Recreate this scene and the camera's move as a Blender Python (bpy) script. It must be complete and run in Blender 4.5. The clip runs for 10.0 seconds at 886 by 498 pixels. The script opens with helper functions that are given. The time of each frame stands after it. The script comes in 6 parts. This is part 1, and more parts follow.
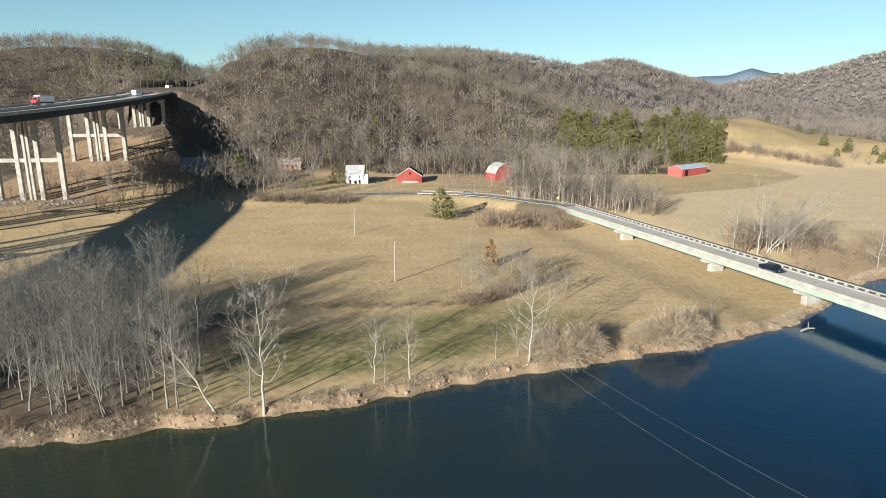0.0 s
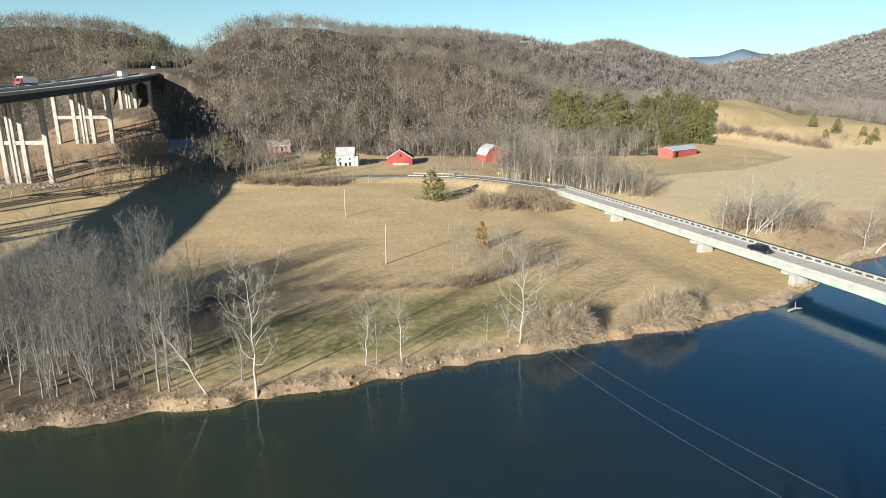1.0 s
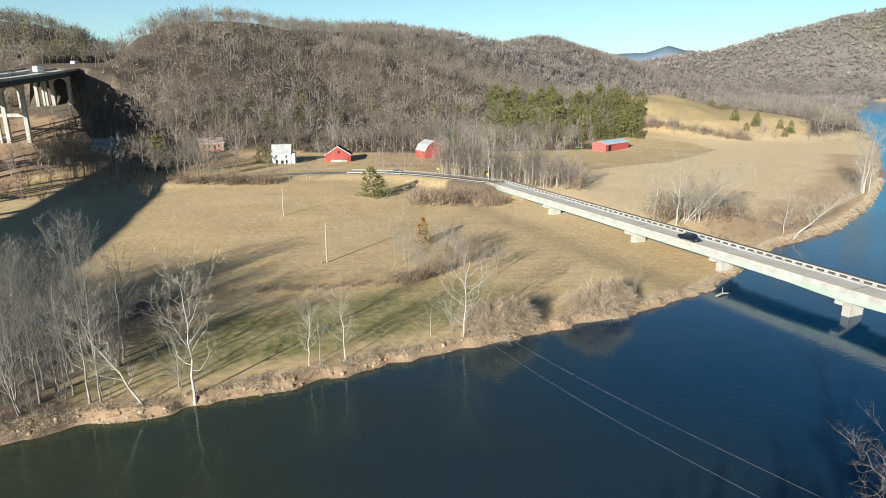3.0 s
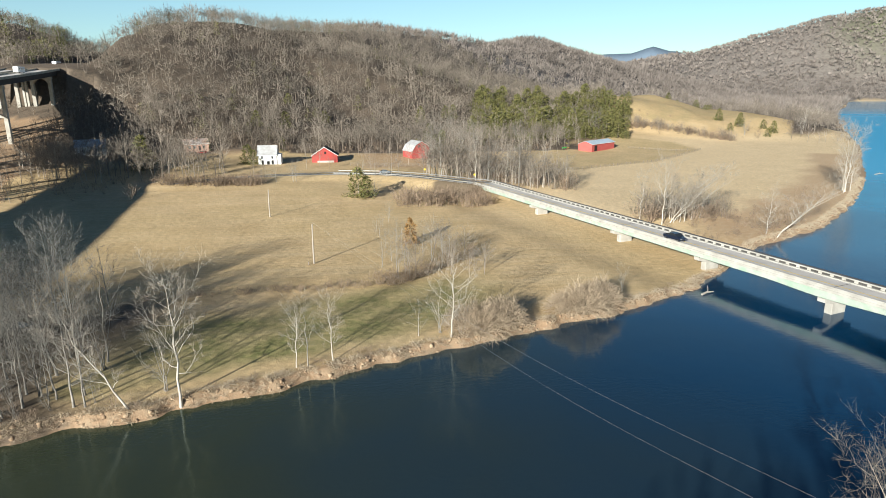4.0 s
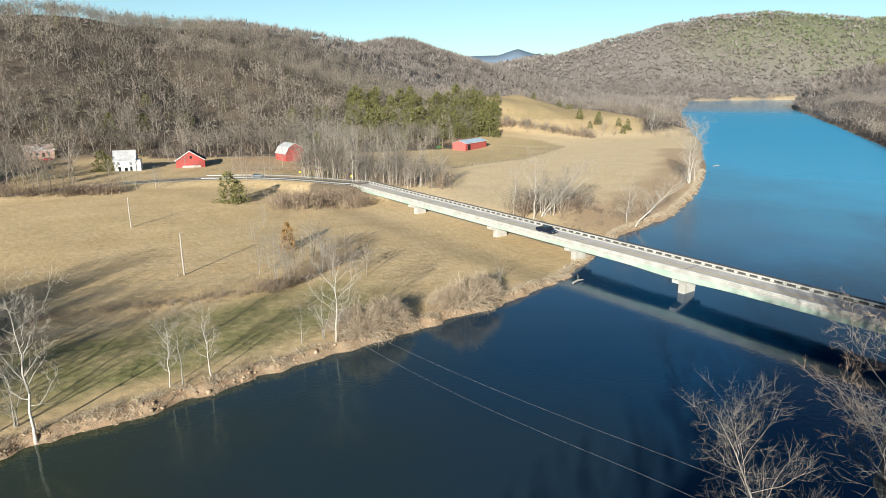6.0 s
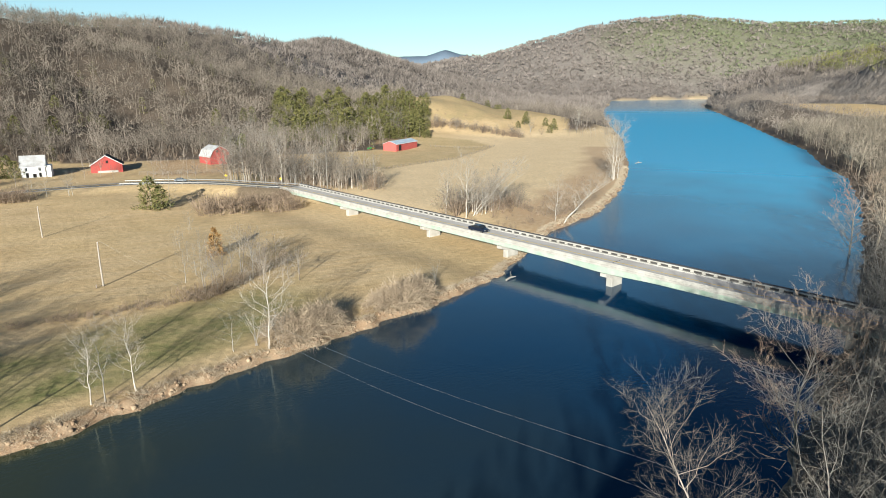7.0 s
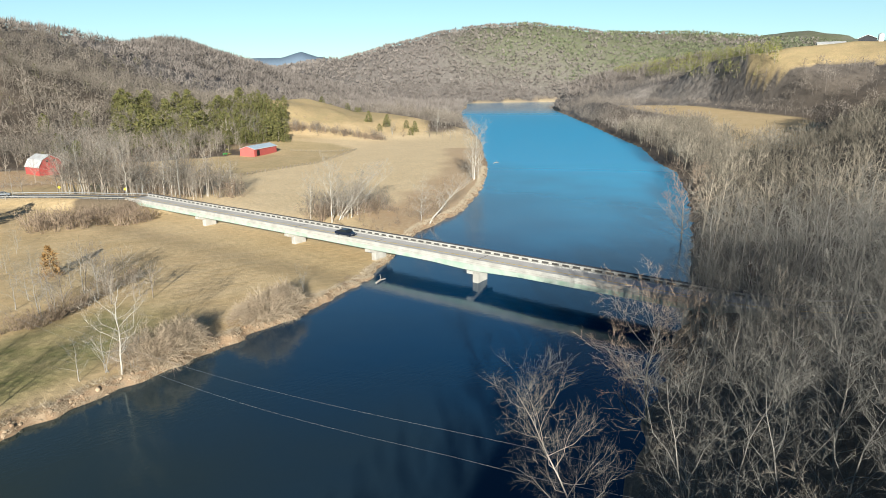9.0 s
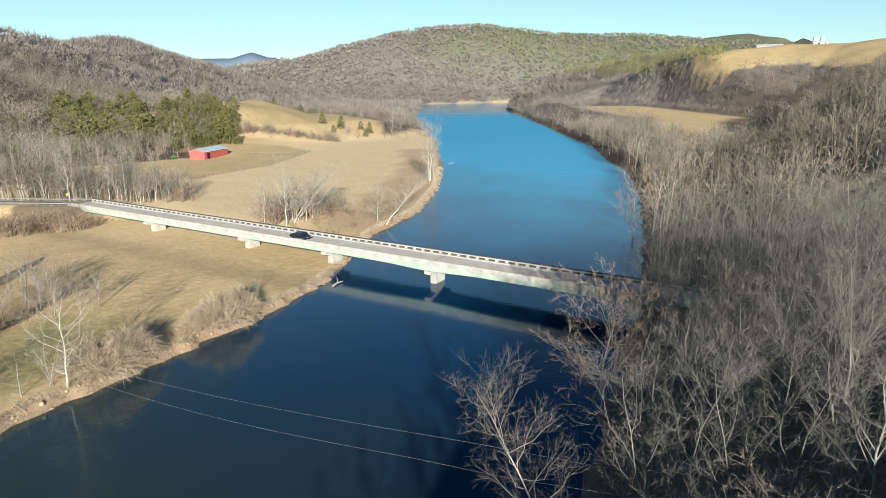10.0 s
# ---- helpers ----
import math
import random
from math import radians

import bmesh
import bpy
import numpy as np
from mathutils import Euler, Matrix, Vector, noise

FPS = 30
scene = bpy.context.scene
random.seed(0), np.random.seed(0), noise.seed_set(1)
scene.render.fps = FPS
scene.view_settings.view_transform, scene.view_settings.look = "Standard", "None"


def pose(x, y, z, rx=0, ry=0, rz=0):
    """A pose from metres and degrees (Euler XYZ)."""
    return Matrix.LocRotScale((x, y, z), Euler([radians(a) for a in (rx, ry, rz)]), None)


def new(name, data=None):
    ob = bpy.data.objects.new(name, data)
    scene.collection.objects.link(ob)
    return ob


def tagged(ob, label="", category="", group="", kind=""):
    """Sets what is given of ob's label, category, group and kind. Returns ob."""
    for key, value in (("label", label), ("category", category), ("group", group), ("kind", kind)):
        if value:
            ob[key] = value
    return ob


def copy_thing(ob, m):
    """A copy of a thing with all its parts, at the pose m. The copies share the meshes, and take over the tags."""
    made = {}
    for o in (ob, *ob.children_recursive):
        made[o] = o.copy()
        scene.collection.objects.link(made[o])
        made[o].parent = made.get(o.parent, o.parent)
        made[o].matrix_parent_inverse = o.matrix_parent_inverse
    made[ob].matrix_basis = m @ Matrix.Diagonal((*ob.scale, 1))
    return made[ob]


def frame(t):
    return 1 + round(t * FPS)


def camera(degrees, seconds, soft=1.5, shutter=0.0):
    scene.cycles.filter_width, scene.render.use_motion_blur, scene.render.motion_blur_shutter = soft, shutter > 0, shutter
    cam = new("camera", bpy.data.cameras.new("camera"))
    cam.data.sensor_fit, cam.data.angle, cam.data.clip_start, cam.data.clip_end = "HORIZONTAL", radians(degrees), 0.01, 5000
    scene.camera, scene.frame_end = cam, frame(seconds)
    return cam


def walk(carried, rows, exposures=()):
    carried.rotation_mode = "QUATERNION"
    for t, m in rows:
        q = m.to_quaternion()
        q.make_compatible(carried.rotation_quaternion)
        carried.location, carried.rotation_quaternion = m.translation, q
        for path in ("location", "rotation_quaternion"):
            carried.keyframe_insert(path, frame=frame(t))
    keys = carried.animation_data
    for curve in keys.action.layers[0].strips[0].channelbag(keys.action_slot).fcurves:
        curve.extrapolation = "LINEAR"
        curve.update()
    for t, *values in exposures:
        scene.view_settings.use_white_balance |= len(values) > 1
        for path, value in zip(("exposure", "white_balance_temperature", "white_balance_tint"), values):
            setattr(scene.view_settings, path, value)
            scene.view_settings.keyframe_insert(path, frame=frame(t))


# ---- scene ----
cam = camera(71.7, 10.0, soft=0.95)
EYE = 40.0
# seconds, heading, tilt, lean
ROWS = [
    (0, -0.090, 77.313, 0.400), (0.5, -0.497, 76.562, 0.396), (1, -0.957, 75.650, 0.440), (1.5, -1.606, 75.273, 0.432),
    (2, -3.012, 75.270, 0.482), (2.5, -5.000, 75.259, 0.481), (2.7, -5.848, 75.242, 0.507), (3.8, -7.401, 75.247, 0.540),
    (4, -7.838, 75.260, 0.545), (4.5, -9.688, 75.232, 0.559), (5, -12.383, 75.227, 0.527), (5.5, -15.781, 75.202, 0.503),
    (5.7, -17.252, 75.209, 0.497), (6.8, -24.296, 75.188, 0.560), (7, -25.689, 75.198, 0.563), (7.5, -30.162, 75.213, 0.474),
    (8, -34.640, 75.232, 0.451), (8.5, -37.610, 75.280, 0.458), (9, -38.356, 75.343, 0.449), (9.5, -40.514, 75.391, 0.451),
    (10, -42.504, 75.399, 0.496),
]
walk(cam, [(t, pose(0, 0, EYE, tilt, lean, turn)) for t, turn, tilt, lean in ROWS], [(0, 0.85, 5780, 5), (0.8, 0.94, 5780, 5), (10, 0.94, 5780, 5)])

# ---- light: low winter sun from behind and to the left, clear sky ----
SUN_UP, SHADE_TO = 16.5, 35.0      # elevation; compass way in which shadows point
world = bpy.data.worlds.new("sky")
scene.world = world
world.use_nodes = True
wn = world.node_tree
sky = wn.nodes.new("ShaderNodeTexSky")
sky.sky_type, sky.sun_disc = "NISHITA", False
sky.sun_elevation, sky.sun_rotation = radians(SUN_UP), radians(SHADE_TO + 180)
sky.altitude, sky.air_density, sky.dust_density, sky.ozone_density = 200, 1.0, 0.0, 1.3
clear = wn.nodes.new("ShaderNodeHueSaturation")
clear.inputs["Saturation"].default_value = 0.98
wn.links.new(sky.outputs["Color"], clear.inputs["Color"])
cool = wn.nodes.new("ShaderNodeMix")
cool.data_type, cool.blend_type = "RGBA", "MULTIPLY"
cool.inputs[0].default_value, cool.inputs[7].default_value = 1.0, (0.136, 0.172, 0.174, 1)
wn.links.new(clear.outputs[0], cool.inputs[6])
pale = wn.nodes.new("ShaderNodeGamma")
pale.inputs["Gamma"].default_value = 0.75
wn.links.new(cool.outputs[2], pale.inputs["Color"])
# the clear winter sky deepens from the bright horizon to the zenith
way, apart, steep = wn.nodes.new("ShaderNodeTexCoord"), wn.nodes.new("ShaderNodeSeparateXYZ"), wn.nodes.new("ShaderNodeMapRange")
wn.links.new(way.outputs["Generated"], apart.inputs[0])
wn.links.new(apart.outputs["Z"], steep.inputs["Value"])
for key, value in (("From Min", 0.13), ("From Max", 0.6), ("To Min", 0.0), ("To Max", 1.0)):
    steep.inputs[key].default_value = value
steep.interpolation_type = "SMOOTHSTEP"
deep = wn.nodes.new("ShaderNodeMix")
deep.data_type, deep.blend_type = "RGBA", "MULTIPLY"
deep.inputs[7].default_value = (0.10, 0.17, 0.31, 1)
wn.links.new(steep.outputs[0], deep.inputs[0])
wn.links.new(pale.outputs[0], deep.inputs[6])
wn.links.new(deep.outputs[2], wn.nodes["Background"].inputs["Color"])
wn.nodes["Background"].inputs["Strength"].default_value = 0.39
sun = new("sun", bpy.data.lights.new("sun", "SUN"))
sun.data.energy, sun.data.angle, sun.data.color = 5.6, radians(0.6), (1.0, 0.90, 0.76)
to = Vector((math.sin(radians(SHADE_TO)), math.cos(radians(SHADE_TO)), -math.tan(radians(SUN_UP))))
sun.rotation_euler = to.to_track_quat("-Z", "Y").to_euler()


# ---- materials ----
def material(name, base, rough=0.85, vary=0.25, scale=0.5, fine=8.0, bump=0.3, metal=0.0, other=None, spec=0.3, by_object=0.0):
    """Two scales of noise over a base colour, with relief; other: a second colour mixed in by the coarse noise."""
    m = bpy.data.materials.new(name)
    m.use_nodes = True
    t, L = m.node_tree, m.node_tree.links
    b = t.nodes["Principled BSDF"]
    geo = t.nodes.new("ShaderNodeNewGeometry")
    n1, n2 = t.nodes.new("ShaderNodeTexNoise"), t.nodes.new("ShaderNodeTexNoise")
    n1.inputs["Scale"].default_value, n1.inputs["Detail"].default_value = scale, 5
    n2.inputs["Scale"].default_value, n2.inputs["Detail"].default_value = fine, 3
    for n in (n1, n2):
        L.new(geo.outputs["Position"], n.inputs["Vector"])
    ramp = t.nodes.new("ShaderNodeMapRange")
    ramp.inputs["From Min"].default_value, ramp.inputs["From Max"].default_value = 0.35, 0.65
    L.new(n1.outputs["Fac"], ramp.inputs["Value"])
    mix = t.nodes.new("ShaderNodeMix")
    mix.data_type = "RGBA"
    dark = tuple(c * (1 - vary) for c in base)
    mix.inputs[6].default_value = (*base, 1)
    mix.inputs[7].default_value = (*(other or dark), 1)
    L.new(ramp.outputs[0], mix.inputs[0])
    hsv = t.nodes.new("ShaderNodeHueSaturation")
    L.new(mix.outputs[2], hsv.inputs["Color"])
    val = t.nodes.new("ShaderNodeMapRange")
    val.inputs["To Min"].default_value, val.inputs["To Max"].default_value = 1 - vary, 1 + vary
    L.new(n2.outputs["Fac"], val.inputs["Value"])
    if by_object:
        info = t.nodes.new("ShaderNodeObjectInfo")
        each = t.nodes.new("ShaderNodeMapRange")
        each.inputs["To Min"].default_value, each.inputs["To Max"].default_value = 1 - by_object, 1 + by_object
        L.new(info.outputs["Random"], each.inputs["Value"])
        mul = t.nodes.new("ShaderNodeMath")
        mul.operation = "MULTIPLY"
        L.new(each.outputs[0], mul.inputs[0])
        L.new(val.outputs[0], mul.inputs[1])
        L.new(mul.outputs[0], hsv.inputs["Value"])
    else:
        L.new(val.outputs[0], hsv.inputs["Value"])
    L.new(hsv.outputs[0], b.inputs["Base Color"])
    b.inputs["Roughness"].default_value, b.inputs["Metallic"].default_value = rough, metal
    b.inputs["Specular IOR Level"].default_value = spec
    if bump:
        bp = t.nodes.new("ShaderNodeBump")
        bp.inputs["Strength"].default_value, bp.inputs["Distance"].default_value = bump, 0.05
        L.new(n2.outputs["Fac"], bp.inputs["Height"])
        L.new(bp.outputs[0], b.inputs["Normal"])
    return m


def tinted(m, amount, warm=(1.0, 1.0, 1.0)):
    """Adds a per-tree tint, stored as the mesh attribute 'tint', to a material's colour."""
    t, L = m.node_tree, m.node_tree.links
    b = t.nodes["Principled BSDF"]
    old = b.inputs["Base Color"].links[0].from_socket
    at = t.nodes.new("ShaderNodeAttribute")
    at.attribute_name = "tint"
    r = t.nodes.new("ShaderNodeMapRange")
    r.inputs["To Min"].default_value, r.inputs["To Max"].default_value = 1 - amount, 1 + amount
    L.new(at.outputs["Fac"], r.inputs["Value"])
    mul = t.nodes.new("ShaderNodeMix")
    mul.data_type, mul.blend_type = "RGBA", "MULTIPLY"
    mul.inputs[0].default_value = 1
    L.new(old, mul.inputs[6])
    L.new(r.outputs[0], mul.inputs[7])
    L.new(mul.outputs[2], b.inputs["Base Color"])
    return m


concrete = material("weathered_concrete", (0.42, 0.40, 0.35), 0.9, 0.18, 0.35, 5.0, 0.25, other=(0.30, 0.275, 0.23))
pale_concrete = material("pale_concrete", (0.43, 0.412, 0.37), 0.9, 0.12, 0.6, 6.0, 0.2, other=(0.33, 0.312, 0.275))
asphalt = material("worn_asphalt", (0.17, 0.165, 0.155), 0.95, 0.12, 0.25, 9.0, 0.2, other=(0.13, 0.125, 0.12))
deck_paving = material("bridge_paving", (0.56, 0.525, 0.485), 0.95, 0.10, 0.3, 9.0, 0.15, other=(0.47, 0.44, 0.40))
line_white = material("road_line_white", (0.75, 0.75, 0.72), 0.8, 0.1, 1.0, 9.0, 0.0)
line_yellow = material("road_line_yellow", (0.65, 0.45, 0.08), 0.8, 0.1, 1.0, 9.0, 0.0)
green_steel = material("pale_green_steel", (0.30, 0.385, 0.30), 0.6, 0.15, 0.5, 7.0, 0.05, other=(0.42, 0.44, 0.38))
dark_steel = material("dark_weathered_steel", (0.045, 0.045, 0.05), 0.7, 0.2, 0.3, 5.0, 0.1)
red_paint = material("barn_red_boards", (0.36, 0.06, 0.05), 0.85, 0.15, 0.6, 4.0, 0.3, other=(0.29, 0.065, 0.055))
red_fresh = material("red_metal_siding", (0.45, 0.10, 0.085), 0.6, 0.08, 0.4, 4.0, 0.1)
white_paint = material("white_boards", (0.80, 0.79, 0.76), 0.8, 0.06, 0.6, 5.0, 0.15)
pink_brick = material("pale_brick", (0.52, 0.34, 0.26), 0.9, 0.15, 1.0, 12.0, 0.3)
tin = material("grey_tin_roof", (0.52, 0.52, 0.51), 0.5, 0.15, 0.5, 3.0, 0.1, metal=0.15, other=(0.42, 0.40, 0.38))
blue_tin = material("blue_grey_tin_roof", (0.46, 0.53, 0.58), 0.4, 0.08, 0.5, 3.0, 0.05, metal=0.3)
dark_roof = material("dark_shingles", (0.07, 0.065, 0.06), 0.9, 0.2, 0.8, 8.0, 0.3)
rusty_roof = material("rust_stained_tin", (0.62, 0.55, 0.50), 0.6, 0.15, 0.4, 3.0, 0.1, other=(0.50, 0.36, 0.28))
glass_dark = material("dark_window_glass", (0.02, 0.025, 0.03), 0.08, 0.1, 1.0, 2.0, 0.0, spec=0.6)
blackish = material("dark_opening", (0.02, 0.018, 0.016), 0.9, 0.2, 1.0, 3.0, 0.0)
pole_wood = material("grey_pole_wood", (0.36, 0.32, 0.27), 0.9, 0.15, 0.8, 9.0, 0.2)
fence_wood = material("grey_fence_wood", (0.24, 0.20, 0.16), 0.9, 0.2, 0.8, 9.0, 0.2)
wire_metal = material("bare_wire", (0.42, 0.42, 0.42), 0.5, 0.05, 1.0, 2.0, 0.0, metal=0.4)
galvanised = material("galvanised_rail", (0.30, 0.30, 0.29), 0.45, 0.1, 1.0, 4.0, 0.05, metal=0.5)
tyre_rubber = material("tyre_rubber", (0.02, 0.02, 0.02), 0.9, 0.1, 2.0, 8.0, 0.1)
car_black = material("dark_blue_black_paint", (0.015, 0.02, 0.035), 0.25, 0.05, 1.0, 3.0, 0.0, spec=0.6)
car_red = material("red_car_paint", (0.50, 0.03, 0.04), 0.25, 0.05, 1.0, 3.0, 0.0, spec=0.6)
car_white = material("white_vehicle_paint", (0.82, 0.82, 0.82), 0.35, 0.04, 1.0, 3.0, 0.0, spec=0.5)
car_grey = material("grey_car_paint", (0.16, 0.18, 0.20), 0.3, 0.05, 1.0, 3.0, 0.0, spec=0.6)
chrome = material("chrome_trim", (0.7, 0.7, 0.7), 0.2, 0.05, 1.0, 3.0, 0.0, metal=0.9)
sign_yellow = material("yellow_sign", (0.60, 0.42, 0.03), 0.5, 0.05, 1.0, 3.0, 0.0)
machine_green = material("green_machine_paint", (0.05, 0.28, 0.06), 0.5, 0.1, 1.0, 3.0, 0.0)
rock = material("grey_riprap", (0.38, 0.36, 0.33), 0.9, 0.25, 0.6, 4.0, 0.4, by_object=0.2)
bark = tinted(material("grey_brown_bark", (0.33, 0.285, 0.23), 0.95, 0.25, 0.6, 6.0, 0.4, other=(0.24, 0.20, 0.16)), 0.35)
twig = tinted(material("bare_twigs", (0.215, 0.182, 0.145), 0.95, 0.2, 0.3, 3.0, 0.0, other=(0.15, 0.125, 0.10)), 0.5)
# near-bank bark and twigs, darkened in colour for the shade they stand in
near_bark = tinted(material("pale_grey_bark", (0.27, 0.25, 0.218), 0.95, 0.25, 0.6, 6.0, 0.4, other=(0.16, 0.146, 0.126)), 0.35)
near_twig = tinted(material("fine_bare_twigs", (0.165, 0.152, 0.13), 0.95, 0.2, 0.3, 3.0, 0.0, other=(0.115, 0.106, 0.092)), 0.6)
ash_bark = material("pale_ash_bark", (0.40, 0.37, 0.32), 0.9, 0.18, 0.8, 5.0, 0.2, other=(0.28, 0.25, 0.21))
white_bark = material("white_sycamore_bark", (0.50, 0.465, 0.405), 0.9, 0.18, 0.8, 5.0, 0.2, other=(0.36, 0.32, 0.265))
pale_twig = material("pale_twigs", (0.31, 0.265, 0.21), 0.95, 0.15, 0.4, 3.0, 0.0)
rust_twig = material("reddish_brown_twigs", (0.37, 0.275, 0.195), 0.95, 0.2, 0.4, 3.0, 0.0)
brush_twig = tinted(material("dry_brush", (0.25, 0.185, 0.13), 0.95, 0.2, 0.4, 3.0, 0.0, other=(0.18, 0.135, 0.095)), 0.4)
needles = tinted(material("cedar_needles", (0.145, 0.128, 0.042), 0.9, 0.3, 0.5, 5.0, 0.3, other=(0.10, 0.106, 0.036)), 0.35)
pine_needles = tinted(material("pine_needles", (0.135, 0.155, 0.046), 0.9, 0.3, 0.1, 5.0, 0.3, other=(0.20, 0.185, 0.048)), 0.3)
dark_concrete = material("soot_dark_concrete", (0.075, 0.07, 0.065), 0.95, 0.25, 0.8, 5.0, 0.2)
brown_needles = material("browned_cedar", (0.26, 0.15, 0.05), 0.9, 0.25, 0.8, 5.0, 0.3)
willow_twig = material("bleached_willow_twigs", (0.40, 0.315, 0.22), 0.95, 0.15, 0.4, 3.0, 0.0, other=(0.31, 0.24, 0.165))
far_pine = tinted(material("far_pine_needles", (0.15, 0.165, 0.085), 0.9, 0.3, 0.02, 0.3, 0.0, other=(0.12, 0.135, 0.075)), 0.25)
far_wood = tinted(material("far_winter_wood", (0.20, 0.172, 0.152), 0.95, 0.2, 0.02, 0.3, 0.0, other=(0.16, 0.138, 0.122), spec=0.05), 0.3)
mid_wood = tinted(material("winter_wood_twigs", (0.235, 0.20, 0.165), 0.95, 0.2, 0.02, 0.3, 0.0, other=(0.185, 0.157, 0.13), spec=0.05), 0.4)
wood_twig = tinted(material("bank_wood_twigs", (0.235, 0.20, 0.15), 0.95, 0.2, 0.3, 3.0, 0.0, other=(0.165, 0.142, 0.11)), 0.7)
silver_bark = tinted(material("silver_grey_bark", (0.32, 0.298, 0.26), 0.95, 0.25, 0.6, 6.0, 0.4, other=(0.20, 0.184, 0.16)), 0.3)
silver_twig = tinted(material("silver_grey_twigs", (0.19, 0.176, 0.152), 0.95, 0.2, 0.3, 3.0, 0.0, other=(0.13, 0.12, 0.104)), 0.5)
clod_mat = tinted(material("bank_earth", (0.35, 0.265, 0.175), 0.95, 0.3, 0.8, 6.0, 0.6, other=(0.27, 0.185, 0.115)), 0.15)
dry_grass = material("dry_bank_grass", (0.45, 0.37, 0.265), 0.95, 0.2, 0.6, 4.0, 0.0, other=(0.35, 0.285, 0.20))


# ---- form of the ground ----
LEFT = np.array([(-700, -40), (-300, 22), (-150, 48), (-54, 68), (-30, 73), (-7, 81), (14, 89), (39, 97), (62, 107), (82, 123), (100, 139),
                 (132, 156), (169, 188), (214, 234), (330, 370), (448, 525), (639, 763), (1146, 1331), (1304, 1310), (1800, 1150)], float)
RIGHT = np.array([(-700, -160), (-300, -80), (-150, -42), (0, 0), (40, 27), (72, 43), (106, 58), (165, 92), (219, 125), (269, 160), (304, 194),
                  (365, 245), (447, 330), (556, 442), (708, 600), (873, 774), (1010, 900), (1300, 1000), (1800, 960)], float)
U, N = np.array((0.275, -0.961)), np.array((0.961, 0.275))   # along and across the river bridge
BRIDGE_N, DECK = 106.8, 4.9                                    # its centre line and paving height


def on_bridge(s, n=0.0):
    return U * s + N * (BRIDGE_N + n)


ROAD = np.array([(-75, 250), (-50, 262), (-32, 267), (-10, 267), (6, 263), (22, 253), (34, 240), (41.5, 231), tuple(on_bridge(-207)), tuple(on_bridge(-203))], float)
MEADOW = np.array([(395, 140), (362, 178), (440, 236), (569, 322), (650, 436), (730, 535), (787, 580), (800, 547), (765, 440), (700, 345), (650, 265), (570, 205)], float)   # clearing among the near-side woods
ROAD2 = np.array([tuple(on_bridge(-30)), tuple(on_bridge(-10)), (112, 28), (128, 22), (160, 30), (200, 44)], float)


def ridge_points(rows):
    """Crest points from compass way, elevation seen from the eye, and distance; a wood of 15 m stands on top."""
    return np.array([(d * math.sin(radians(a)), d * math.cos(radians(a)), EYE + d * math.tan(radians(e)) - w) for a, e, d, w in rows])


RIDGES = [
    (np.array([(225, 520, 31), (262, 530, 33), (310, 525, 20)], float), 140),
    (ridge_points([(-20.6, 4.5, 560, 15), (-19.4, 5.2, 550, 15), (-17.4, 5.75, 545, 15), (-14.3, 6.38, 590, 15), (-11, 6.62, 640, 15), (-7, 5.96, 690, 15), (-4, 5.64, 740, 15)]), 235),
    (ridge_points([(-4, 5.64, 760, 15), (2.4, 5.61, 900, 15), (7.5, 4.6, 1000, 15), (10.9, 3.75, 1100, 15), (15.2, 4.36, 1300, 15), (18.5, 3.2, 1400, 15),
                   (21.3, 2.2, 1500, 15), (24, 1.4, 1600, 15)]), 330),
    (ridge_points([(-7, 5.2, 640, 15), (-3, 4.6, 630, 15), (3, 3.4, 620, 15), (8, 1.9, 610, 15), (13, 0.2, 600, 15)]), 250),
    (ridge_points([(-60, 5.0, 640, 15), (-40, 5.4, 680, 15), (-33, 5.57, 700, 15), (-29.3, 5.93, 720, 15), (-25.4, 5.77, 740, 15), (-22.6, 4.78, 740, 15), (-21.4, 3.9, 740, 15)]), 330),
    (ridge_points([(16, 1.8, 1900, 15), (21, 2.2, 2100, 15), (25, 1.9, 2200, 15), (29, 2.2, 2300, 15), (33, 3.0, 2400, 15)]), 520),
    (ridge_points([(29.4, 2.7, 2500, 15), (33.5, 3.8, 2500, 15), (38.4, 4.95, 2500, 15), (41.4, 5.4, 2550, 15), (45.8, 5.55, 2600, 15), (51.3, 4.75, 2700, 15), (58, 4.4, 2900, 15)]), 780),
    (ridge_points([(58, 4.5, 3000, 15), (64.7, 3.9, 3100, 15), (66.8, 4.35, 3300, 15), (69.3, 3.69, 3400, 15), (74.6, 3.2, 3400, 15), (85, 3.3, 3400, 15), (110, 3.5, 3300, 15)]), 1200),
    (ridge_points([(22, 2.6, 4500, 0), (24.3, 2.65, 4500, 0), (25.8, 3.2, 4500, 0), (27.3, 2.75, 4500, 0)]), 500),
    (ridge_points([(64.5, 2.3, 900, 0), (67, 2.6, 900, 0), (70, 2.75, 900, 0), (75, 2.9, 900, 0), (82, 3.2, 850, 0), (95, 3.5, 800, 0)]), 300),
    (np.array([(-500, -300, 60), (-200, -160, 36), (-60, -98, 30), (-25, -84, 36), (5, -74, 39), (35, -67, 39), (75, -60, 31.5), (170, -52, 28), (330, 20, 40), (520, 90, 53)], float), 125),
    (ridge_points([(49, -0.6, 1550, 15), (54, 1.3, 1400, 15), (58, 2.2, 1250, 15), (62, 2.4, 1150, 8)]), 330),
]


